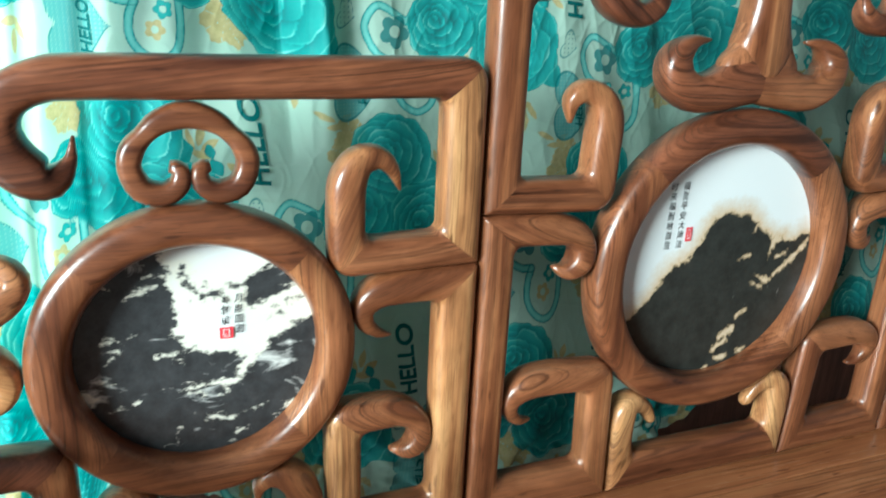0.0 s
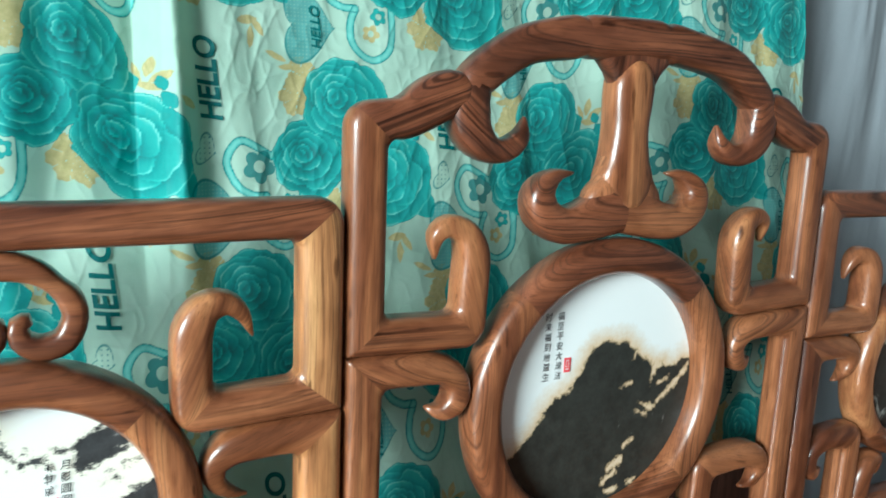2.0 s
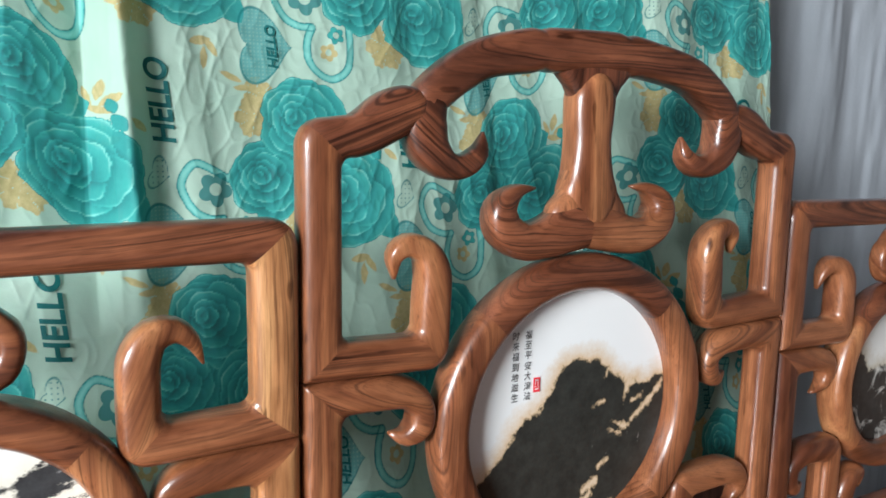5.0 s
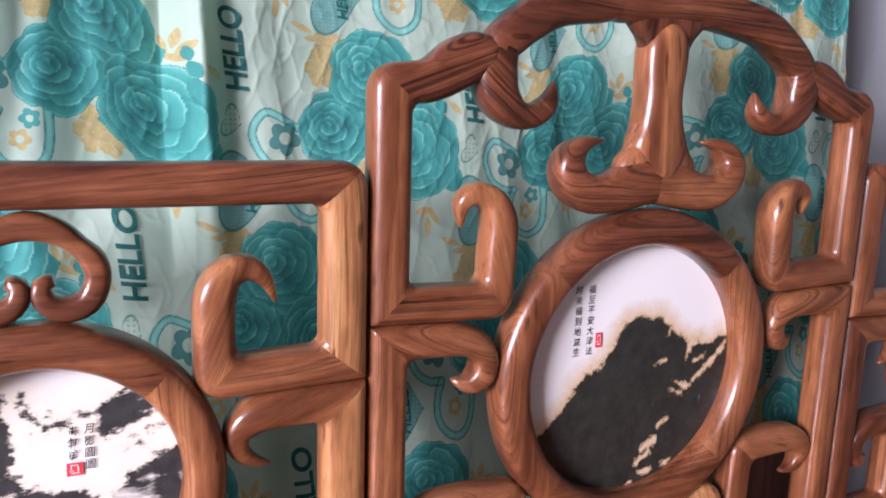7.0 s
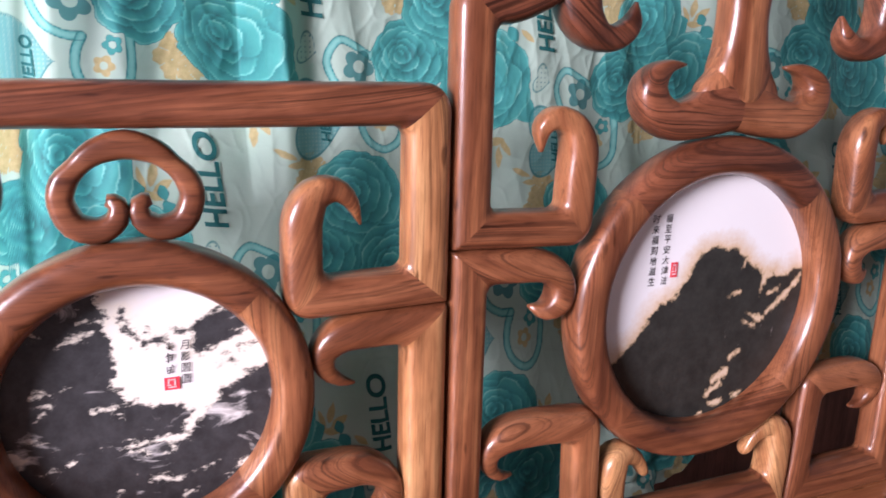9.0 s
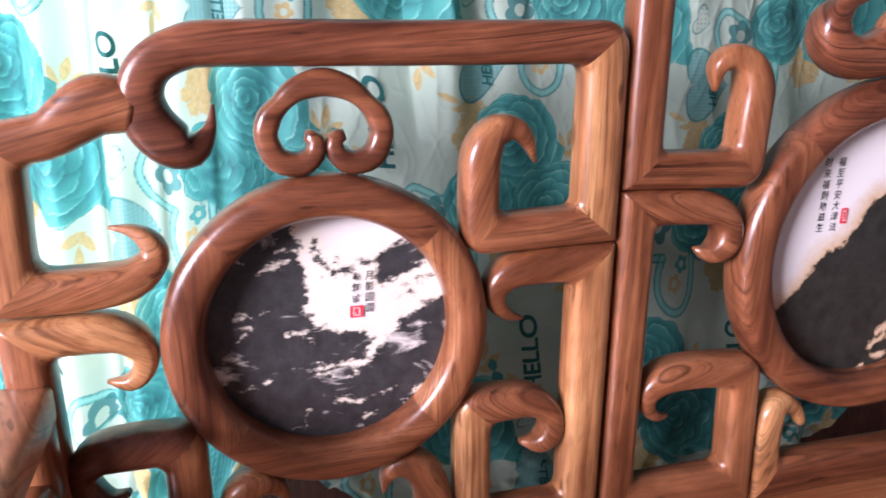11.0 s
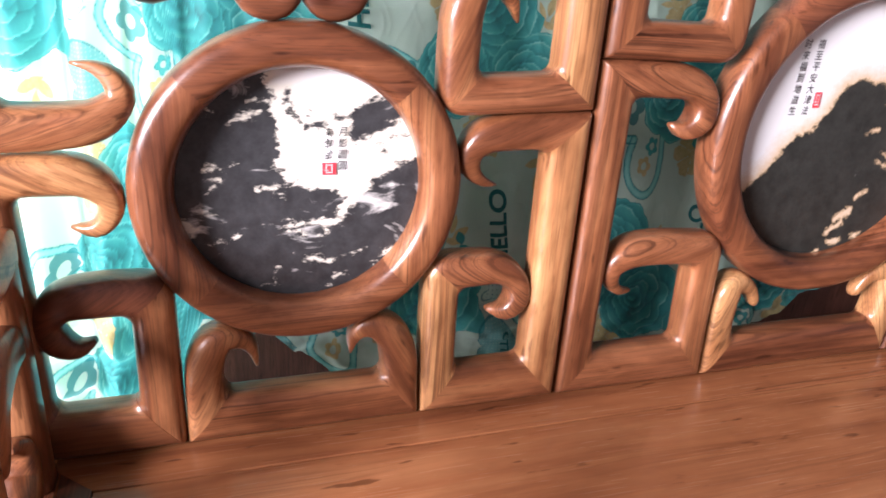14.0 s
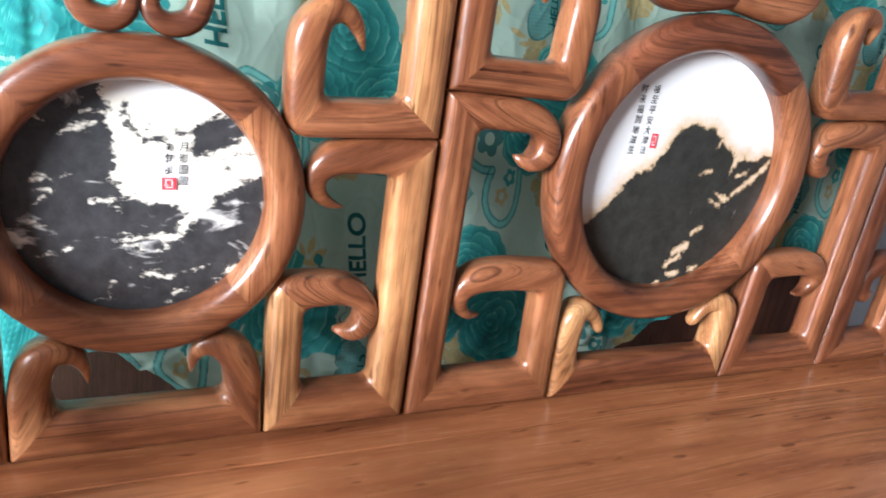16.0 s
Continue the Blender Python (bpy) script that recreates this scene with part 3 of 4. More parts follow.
carved(sofa, [
    [(0.297, 0.558, 0.004), (0.294, 0.565, 0.014), (0.279, 0.588, 0.021), (0.256, 0.599, 0.033), (0.241, 0.586, 0.040), (0.238, 0.550, 0.040), (0.241, 0.490, 0.042)],
    [(0.241, 0.490, 0.060), (0.526, 0.490, 0.060)],
    [(0.526, 0.490, 0.042), (0.529, 0.550, 0.040), (0.526, 0.586, 0.040), (0.511, 0.599, 0.033), (0.488, 0.588, 0.021), (0.473, 0.565, 0.014), (0.470, 0.558, 0.004)],
], lift_back, {0: PALE, 1: WOOD, 2: PALE}, {0: "scroll", 1: "bottom_rail", 2: "scroll"})
arch = [(0.138, 1.190, 0.030), (0.150, 1.208, 0.044), (0.182, 1.234, 0.047), (0.224, 1.256, 0.048), (0.300, 1.270, 0.050), (0.3835, 1.274, 0.052)]
arch += [(2 * XC - x, z, w) for x, z, w in reversed(arch[:-1])]
# two slight waists where the crest's pieces are joined
arch[4:5] = [(0.286, 1.2685, 0.053), (0.300, 1.2695, 0.046), (0.314, 1.2710, 0.053)]
arch[8:8] = [(0.415, 1.2735, 0.053), (0.428, 1.2725, 0.0465), (0.441, 1.2720, 0.053)]
v, f, g = sweep(arch, lift_back)
mesh_object("crest_arch", v, f, DEEP, sofa, "dark grained arched crest rail", g)
for lift, mat in ((lift_back, DEEP), (lambda x, z, y: (2 * XC - 0.010 - x, y, z), WOOD)):
    v, f, g = sweep([(0.301, 1.104, 0.003), (0.272, 1.100, 0.019), (0.251, 1.081, 0.038), (0.254, 1.056, 0.046), (0.281, 1.039, 0.048), (0.315, 1.041, 0.053), (0.350, 1.053, 0.067), (0.388, 1.069, 0.086)], lift)
    f = [tuple(reversed(q)) for q in f] if mat is WOOD else f
    mesh_object("whisker_scroll", v, f, mat, sofa, "thick whisker scroll under the splat", g)
v, f, g = sweep([(XC + 0.004, 1.262, 0.002), (XC + 0.003, 1.250, 0.020), (XC + 0.001, 1.236, 0.044), (XC - 0.002, 1.220, 0.064), (XC - 0.003, 1.197, 0.064), (XC - 0.004, 1.161, 0.059), (XC - 0.003, 1.125, 0.068), (XC - 0.002, 1.099, 0.085), (XC, 1.079, 0.072), (XC, 1.058, 0.034), (XC, 1.040, 0.003)], lift_back, depth=0.050)
mesh_object("splat", v, f, MIDW, sofa, "flared vertical splat", g)
v, f, g = sweep([(XC - 0.003, 1.128, 0.066), (XC - 0.003, 1.108, 0.078), (XC - 0.002, 1.094, 0.094), (XC - 0.002, 1.080, 0.118), (XC - 0.002, 1.062, 0.130)], lift_back, depth=0.043)
mesh_object("splat_shoulder", v, f, WOOD, sofa, "flared shoulder at the foot of the splat", g)
v, f, g = sweep([(XC, 1.262, 0.135), (XC, 1.247, 0.118), (XC, 1.232, 0.086), (XC, 1.216, 0.068), (XC, 1.208, 0.058)], lift_back, depth=0.036)
mesh_object("arch_bracket", v, f, DEEP, sofa, "dark flared bracket under the crest arch", g)


def streak(x, z, ax, az, bx, bz, r):
    """Signed depth inside a capsule."""
    ex, ez = bx - ax, bz - az
    t = max(0.0, min(1.0, ((x - ax) * ex + (z - az) * ez) / (ex * ex + ez * ez)))
    return r - math.hypot(x - ax - ex * t, z - az - ez * t)


SKY_L = polygon_distance([(-0.33, 1.09), (-0.28, 0.87), (-0.22, 0.76), (-0.26, 0.65), (-0.2, 0.54), (-0.19, 0.42), (-0.17, 0.3), (-0.21, 0.18), (-0.15, 0.13), (-0.11, 0.04), (0.03, -0.01), (0.15, -0.02),
                          (0.27, -0.05), (0.35, -0.12), (0.28, -0.31), (0.35, -0.29), (0.47, -0.16), (0.57, -0.06), (0.61, 0.04), (0.74, 0.09), (0.83, 0.16), (1.05, 0.25), (1.03, 0.58), (0.86, 0.53), (0.64, 0.47),
                          (0.45, 0.39), (0.38, 0.44), (0.39, 0.56), (0.49, 0.67), (0.68, 0.75), (0.76, 0.88), (0.6, 1.14)])
SKY_M = polygon_distance([(-1.3, -0.70), (-0.99, -0.54), (-0.90, -0.48), (-0.79, -0.40), (-0.68, -0.31), (-0.59, -0.20), (-0.52, -0.09), (-0.44, -0.02), (-0.31, 0.05), (-0.22, 0.15), (-0.17, 0.24), (-0.13, 0.32),
                          (-0.05, 0.39), (0.05, 0.41), (0.23, 0.40), (0.35, 0.33), (0.42, 0.24), (0.51, 0.19), (0.56, 0.16), (0.55, -0.03), (0.6, 0.13), (0.67, 0.17), (0.73, 0.13), (0.84, 0.13), (0.89, 0.19), (1.3, 0.14), (1.3, 1.3), (-1.3, 1.3)])
FOAM = ((-0.77, 0.7, -0.67, 0.61, 0.022), (-0.55, 0.56, -0.33, 0.63, 0.036), (-0.39, 0.74, -0.24, 0.7, 0.04), (-0.76, 0.15, -0.56, 0.19, 0.035), (-0.76, 0.08, -0.65, 0.08, 0.03), (-0.7, 0.03, -0.75, -0.02, 0.02))
FOAM += ((-0.36, -0.02, -0.22, 0.01, 0.027), (-0.22, -0.06, -0.15, -0.07, 0.022), (-0.95, -0.28, -0.89, -0.36, 0.06), (-0.88, -0.18, -0.64, -0.27, 0.022), (-0.43, -0.33, -0.25, -0.32, 0.027), (-0.15, -0.34, 0.33, -0.33, 0.04))
FOAM += ((-0.13, -0.4, 0.19, -0.42, 0.027), (-0.83, -0.51, -0.53, -0.43, 0.022), (-0.65, -0.52, -0.67, -0.56, 0.022), (-0.15, -0.63, -0.06, -0.61, 0.018), (0.02, -0.65, 0.24, -0.71, 0.03), (0.24, -0.69, 0.54, -0.61, 0.025))
FOAM += ((0.62, -0.73, 0.8, -0.63, 0.03), (-0.25, -0.84, -0.22, -0.74, 0.03), (-0.35, -0.89, -0.25, -0.9, 0.022), (0.2, -0.99, 0.29, -0.85, 0.03), (0.29, -0.85, 0.39, -0.8, 0.02), (0.45, -0.92, 0.71, -0.8, 0.025))
SPOTS = ((-0.11, 0.76, -0.11, 0.72, 0.036), (-0.08, 0.63, -0.01, 0.55, 0.032), (0.04, 0.5, 0.15, 0.51, 0.038), (-0.06, 0.48, -0.06, 0.42, 0.018), (0.06, 0.6, 0.08, 0.62, 0.018), (0.19, 0.52, 0.21, 0.51, 0.018))
SPOTS += ((0.28, 0.58, 0.34, 0.56, 0.022), (0.58, 0.24, 0.7, 0.29, 0.018), (0.65, 0.34, 0.82, 0.35, 0.014), (0.74, 0.41, 0.89, 0.41, 0.014))
GOLD = ((0.97, 0.12, 0.82, -0.04, 0.045), (0.82, -0.04, 0.66, -0.16, 0.03), (0.63, -0.02, 0.75, 0.03, 0.03), (0.44, -0.24, 0.54, -0.28, 0.035), (0.46, -0.17, 0.59, -0.23, 0.035), (0.23, 0.01, 0.34, 0.03, 0.035))
GOLD += ((0.32, -0.52, 0.41, -0.48, 0.035), (0.17, -0.71, 0.29, -0.65, 0.05), (0.12, -0.83, 0.23, -0.75, 0.04), (0.16, -0.91, 0.27, -0.91, 0.035), (0.01, -1.02, 0.06, -0.98, 0.03), (0.40, -0.88, 0.48, -0.84, 0.03), (0.35, 0.24, 0.38, 0.32, 0.02))


def field_l(x, z):
    a = min(SKY_L(x, z), 0.012 - max(streak(x, z, *q) for q in SPOTS))
    return max(a, max(streak(x, z, *q) for q in FOAM) - 0.026)


def field_m(x, z):
    gold = max(streak(x, z, *q) for q in GOLD)
    return max(SKY_M(x, z), gold - 0.018)


def field_r(x, z):
    return polygon_distance([(-0.9, 1.2), (-0.75, 0.55), (-0.5, 0.35), (-0.35, 0.05), (0.1, 0.1), (0.5, -0.3), (1.2, 0.0), (1.2, 1.2)])(x, z)


disc_l = medallion(sofa, -0.327, 0.758, 0.171, 0.127, field_l, STONE_L, "black and white marble disc like a misty landscape", (WOOD, WOOD, WOOD, MIDW))
disc_m = medallion(sofa, 0.3775, 0.800, 0.219, 0.170, field_m, STONE_M, "white marble disc with a black mountain shape", (DEEP, WOOD, WOOD, WOOD))
disc_r = medallion(sofa, 1.094, 0.758, 0.171, 0.127, field_r, STONE_R, "grey clouded marble disc", (DEEP, MIDW, WOOD, MIDW))

# seat
board("seat_rail", (-0.66, -0.0685, 0.405), (1.427, 0.034, 0.4590), SEATWOOD, sofa, "rear seat rail", 0, 0.001)
for k in range(2):
    board("seat_board", (-0.556, -0.330 - 0.26 * k + 0.0006, 0.420), (1.323, -0.070 - 0.26 * k, 0.4578), SEATWOOD, sofa, "", 0, 0.0009)


def side_rail(parent, flip):
    """Seat frame side, mitred into the rear rail."""
    for k, (w0, w1) in enumerate(((0.0, 0.32), (0.34, 0.66), (0.68, 1.0))):
        a, b = -0.66 + 0.1025 * w0, -0.66 + 0.1025 * w1
        ya, yb = 0.032 - 0.1 * w0, 0.032 - 0.1 * w1
        poly = [(a, ya), (a, -0.590), (b, -0.590), (b, yb)]
        poly = [(MIRROR - x if flip else x, y) for x, y in poly]
        verts = [(x, y, 0.405) for x, y in poly] + [(x, y, 0.4600) for x, y in poly]
        faces = [(3, 2, 1, 0), (4, 5, 6, 7)] + [(i, (i + 1) % 4, (i + 1) % 4 + 4, i + 4) for i in range(4)]
        mesh_object("seat_side_rail", verts, faces, DEEP, parent, "", [(y, x, z) for x, y, z in verts], True)


side_rail(sofa, False)
side_rail(sofa, True)
board("seat_front_rail", (-0.66, -0.665, 0.36), (1.427, -0.592, 0.457), SEATWOOD, sofa, "front seat rail", 0, 0.008)
for x in (-0.655, 1.352):
    for y in (-0.66, -0.05):
        board("leg", (x, y, 0.0), (x + 0.07, y + 0.07, 0.404 if y > -0.1 else 0.359), WOOD, sofa, "", 2, 0.006)


def armrest(parent, x0, sx):
    run = [(-0.012, 0.736, 0.056), (-0.03, 0.741, 0.068), (-0.12, 0.743, 0.074), (-0.30, 0.741, 0.080), (-0.50, 0.735, 0.088), (-0.62, 0.726, 0.085)]
    verts, grain = [], []
    pts = curve_points(run, 0.02)
    for i, q in enumerate(pts):
        for ca, sa in [(math.copysign(abs(c) ** 0.5, c), math.copysign(abs(t) ** 0.5, t)) for c, t in SECTION]:
            k = 1.0 if 0 < i < len(pts) - 1 else 0.85
            verts.append((x0 + sx * q[2] / 2 * ca * k, q[0], q[1] - 0.020 + 0.020 * sa * k))
            grain.append((0.93 * q[0] - 0.18 * q[2] * ca, 0.36 * q[0] + 0.47 * q[2] * ca, 0.02 * sa))
    r = len(SECTION)
    faces = [(i * r + j, i * r + (j + 1) % r, (i + 1) * r + (j + 1) % r, (i + 1) * r + j) for i in range(len(pts) - 1) for j in range(r)]
    faces += [tuple(range(r)), tuple(range(len(pts) * r - 1, (len(pts) - 1) * r - 1, -1))]
    mesh_object("armrest", verts, faces, ARMWOOD, parent, "broad rounded armrest board", grain)

    def lift_arm(y, z, d):
        return (x0 + sx * 0.012 + d, y, z)

    # the paler wood of these parts makes up for light they lack under the arm
    carved(parent, [
        [(-0.047, 0.462, 0.046), (-0.047, 0.712, 0.046)],
    ], lift_arm, {0: MIDW}, {0: "arm_post"})
    carved(parent, [
        [(-0.066, 0.640, 0.046), (-0.105, 0.642, 0.047), (-0.145, 0.630, 0.046), (-0.165, 0.600, 0.040), (-0.155, 0.572, 0.028), (-0.130, 0.566, 0.006)],
    ], lift_arm, {0: MIDW}, {0: "arm_scroll"})
    carved(parent, [
        [(-0.205, 0.712, 0.046), (-0.205, 0.640, 0.046), (-0.205, 0.560, 0.046), (-0.205, 0.462, 0.046)],
    ], lift_arm, {0: MIDW}, {0: "arm_spindle"})
    carved(parent, [
        [(-0.100, 0.545, 0.006), (-0.078, 0.530, 0.026), (-0.085, 0.500, 0.036), (-0.125, 0.488, 0.044), (-0.182, 0.487, 0.046)],
    ], lift_arm, {0: MIDW}, {0: "arm_scroll"})
    carved(parent, [
        [(-0.60, 0.462, 0.05), (-0.60, 0.705, 0.05)],
    ], lift_arm, {}, {0: "arm_post"})


armrest(sofa, -0.628, 1)
armrest(sofa, 1.395, -1)


# ---- curtain ----
A, B = np.array((0.335, -0.032)), np.array((-0.131, -0.256))
ORIGIN = np.array((-0.040, 1.092))


def hem(x):
    return np.interp(x, [-0.78, -0.46, -0.42, -0.35, -0.27, -0.20, 0.35, 0.45, 0.55, 0.64, 0.75, 1.0], [0.32, 0.34, 0.50, 0.50, 0.43, 0.40, 0.39, 0.44, 0.50, 0.56, 0.58, 0.58])


def value_noise(x, z, seed=0):
    """Smooth random field in -1 to 1."""
    table = np.random.RandomState(100 + seed).rand(64, 64) * 2 - 1
    xi, zi = np.floor(x).astype(int), np.floor(z).astype(int)
    fx, fz = x - xi, z - zi
    fx, fz = fx * fx * fx * (fx * (fx * 6 - 15) + 10), fz * fz * fz * (fz * (fz * 6 - 15) + 10)

    def at(i, j):
        return table[(xi + i) % 64, (zi + j) % 64]
    return (at(0, 0) * (1 - fx) + at(1, 0) * fx) * (1 - fz) + (at(0, 1) * (1 - fx) + at(1, 1) * fx) * fz


def cloth_y(x, z):
    """Depth of the hanging cloth, with its folds and creases."""
    left = np.clip((-0.25 - x) / 0.30, 0.0, 1.0)
    base = 0.165 + 0.135 * (z - 0.643) - 0.045 * np.clip((x - 0.35) / 0.4, 0, 1)
    lean = 0.05 * value_noise(x * 3.0, z * 1.3, 1)
    y = 0.010 * value_noise((x + lean) / 0.090, z * 0.9, 2)
    y = y + 0.0065 * value_noise((x - lean) / 0.045, z * 1.6 + 5, 3)
    y = y + 0.030 * left * np.sin(2 * np.pi * (x + 0.6 * lean) / 0.078)
    crease = 1 - np.abs(value_noise(x / 0.06 + z * 3.5, z / 0.11 - x * 2.0, 4))
    y = y - 0.0022 * crease ** 3
    crease = 1 - np.abs(value_noise(x / 0.035 - z * 6.0, z / 0.07 + x * 4.0, 5))
    y = y - 0.0013 * crease ** 3
    crease = 1 - np.abs(value_noise(x / 0.019 + z * 14.0, z / 0.030 - x * 9.0, 8))
    y = y - 0.0009 * crease ** 4
    crease = 1 - np.abs(value_noise(x / 0.028 - z * 17.0, z / 0.040 + x * 6.0, 9))
    y = y - 0.0011 * crease ** 5
    edge = (x + 0.140 + 0.03 * (z - 1.1)) / 0.026
    y = y - 0.034 * np.exp(-np.where(edge > 0, edge * 1.1, edge * 1.7) ** 2) * np.clip((z - 0.85) * 3, 0, 1)
    # the cloth falls back towards this fold
    y = y + 0.066 * np.clip((x + 0.37) / 0.18, 0, 1) * np.clip((-0.158 - x) / 0.026, 0, 1) * np.clip((z - 0.92) * 6, 0, 1)
    low = np.clip((0.62 - z) / 0.2, 0, 1)
    return base + y + low * ((0.016 + 0.020 * left) * value_noise(x / 0.05, z / 0.030 + 1.5 * np.sin(x * 22), 6) + 0.008 * value_noise(x / 0.02, z / 0.012, 7))


def side_shift(x, z):
    """How far the free side edge is drawn in."""
    edge = 0.03 * np.clip((x - 0.93) / 0.07, 0, 1) + 0.02 * np.sin(2.6 * z)
    return edge * np.clip((x - 0.8) / 0.2, 0, 1)


def ride(x, z):
    """How far the print hangs higher beside the gathered side."""
    up = np.clip((z - 0.96) / 0.10, 0, 1)
    return up * 0.033 * np.clip((-0.19 - x) / 0.07, 0, 1) + (1 - up) * 0.028 * np.clip((-0.30 - x) / 0.15, 0, 1)


def warp(x, z):
    """Where the print lies on the cloth: it rides up towards one side and is gathered at the other."""
    return np.where(x < -0.45, -0.45 + (x + 0.45) * 1.287, x), z + 0.16 * np.clip((-0.44 - x) / 0.05, 0, 1) * np.clip((0.60 - z) / 0.04, 0, 1) - ride(x, z) + 0.035 * np.clip((0.84 - z) / 0.2, 0, 1) - 0.085 * np.clip((x - 0.35) / 0.3, 0, 1)


def unwarp(x, z):
    x = np.where(x < -0.45, -0.45 + (x + 0.45) / 1.287, x)
    z = np.where(z > 0.84, z, np.where(z > 0.675, (z - 0.147) / 0.825, z - 0.035))
    return x, z + ride(x, z) + 0.085 * np.clip((x - 0.35) / 0.3, 0, 1)


def rose_layers(px, pz, cx, cz, r, turn):
    """Signed depth inside the outline and a petal tone: petals painted one over another, from the outer ring to an off-centre core."""
    inside, tone = np.full(px.shape, -1.0), np.full(px.shape, 0.4)
    for k, (dist, size, n) in enumerate(((0.60, 0.50, 6), (0.47, 0.43, 5), (0.32, 0.35, 4), (0.19, 0.25, 3), (0.10, 0.16, 3), (0.02, 0.08, 1))):
        mx, mz = cx - 0.058 * k * r, cz + 0.030 * k * r
        for p in range(n):
            a = turn + 2 * math.pi * p / n + 0.8 * k + 0.25 * math.sin(5.0 * p + 3.0 * k)
            c, w = math.cos(a), math.sin(a)
            x, z = (px - mx) / r - dist * c, (pz - mz) / r - dist * w
            u, v = x * c + z * w, -x * w + z * c
            th = np.arctan2(v, u)
            d = size * (1 + 0.06 * np.sin(3 * th + p + 2 * k) + 0.03 * np.sin(7 * th + 2 * p)) - np.hypot(u, v / 1.25)
            t = np.clip((u + size) / (2 * size), 0, 1)
            fresh = 0.16 + 0.52 * t + 0.09 * math.sin(2.0 * p + k) + 0.05 * np.sin(5 * v / size + 2 * p) * t
            fresh = fresh + 0.30 * np.exp(-((d * r - 0.0012) / 0.0012) ** 2) * np.clip(0.35 + 0.65 * np.cos(th), 0, 1)
            tone = np.where(d > 0, fresh, tone - 0.20 * np.exp(np.minimum(d, 0) * r / 0.004))
            inside = np.maximum(inside, d * r)
    return inside, tone


def heart_distance(px, pz, cx, cz, size, turn, squash):
    c, s = math.cos(turn), math.sin(turn)
    x, z = ((px - cx) * c + (pz - cz) * s) / size, (-(px - cx) * s + (pz - cz) * c) / size / squash
    x = np.abs(x)
    f = x ** 2 + (0.78 * z + 0.10 - 0.80 * np.sqrt(x + 1e-6)) ** 2
    return (1.0 - np.sqrt(f)) * size * 0.5


def line_distance(px, pz, run):
    """Distance to a smooth line through control points."""
    q = curve_points([(x, z, 1.0) for x, z in run], 0.004)
    best = np.full(px.shape, 1.0)
    for a, b in zip(q, q[1:]):
        e = b[:2] - a[:2]
        t = np.clip(((px - a[0]) * e[0] + (pz - a[1]) * e[1]) / (e @ e), 0, 1)
        best = np.minimum(best, np.hypot(px - a[0] - t * e[0], pz - a[1] - t * e[1]))
    return best


def flower_distance(px, pz, cx, cz, r, n, turn):
    x, z = px - cx, pz - cz
    rr, th = np.hypot(x, z), np.arctan2(z, x) + turn
    return np.minimum(r * (0.68 + 0.34 * np.abs(np.cos(n / 2 * th))) - rr, rr - r * 0.36)


def leaf_distance(px, pz, cx, cz, length, width, turn):
    c, s = math.cos(turn), math.sin(turn)
    x, z = (px - cx) * c + (pz - cz) * s, -(px - cx) * s + (pz - cz) * c
    return (width / 2 * (1 - (2 * x / length) ** 2) - np.abs(z)) * 0.8


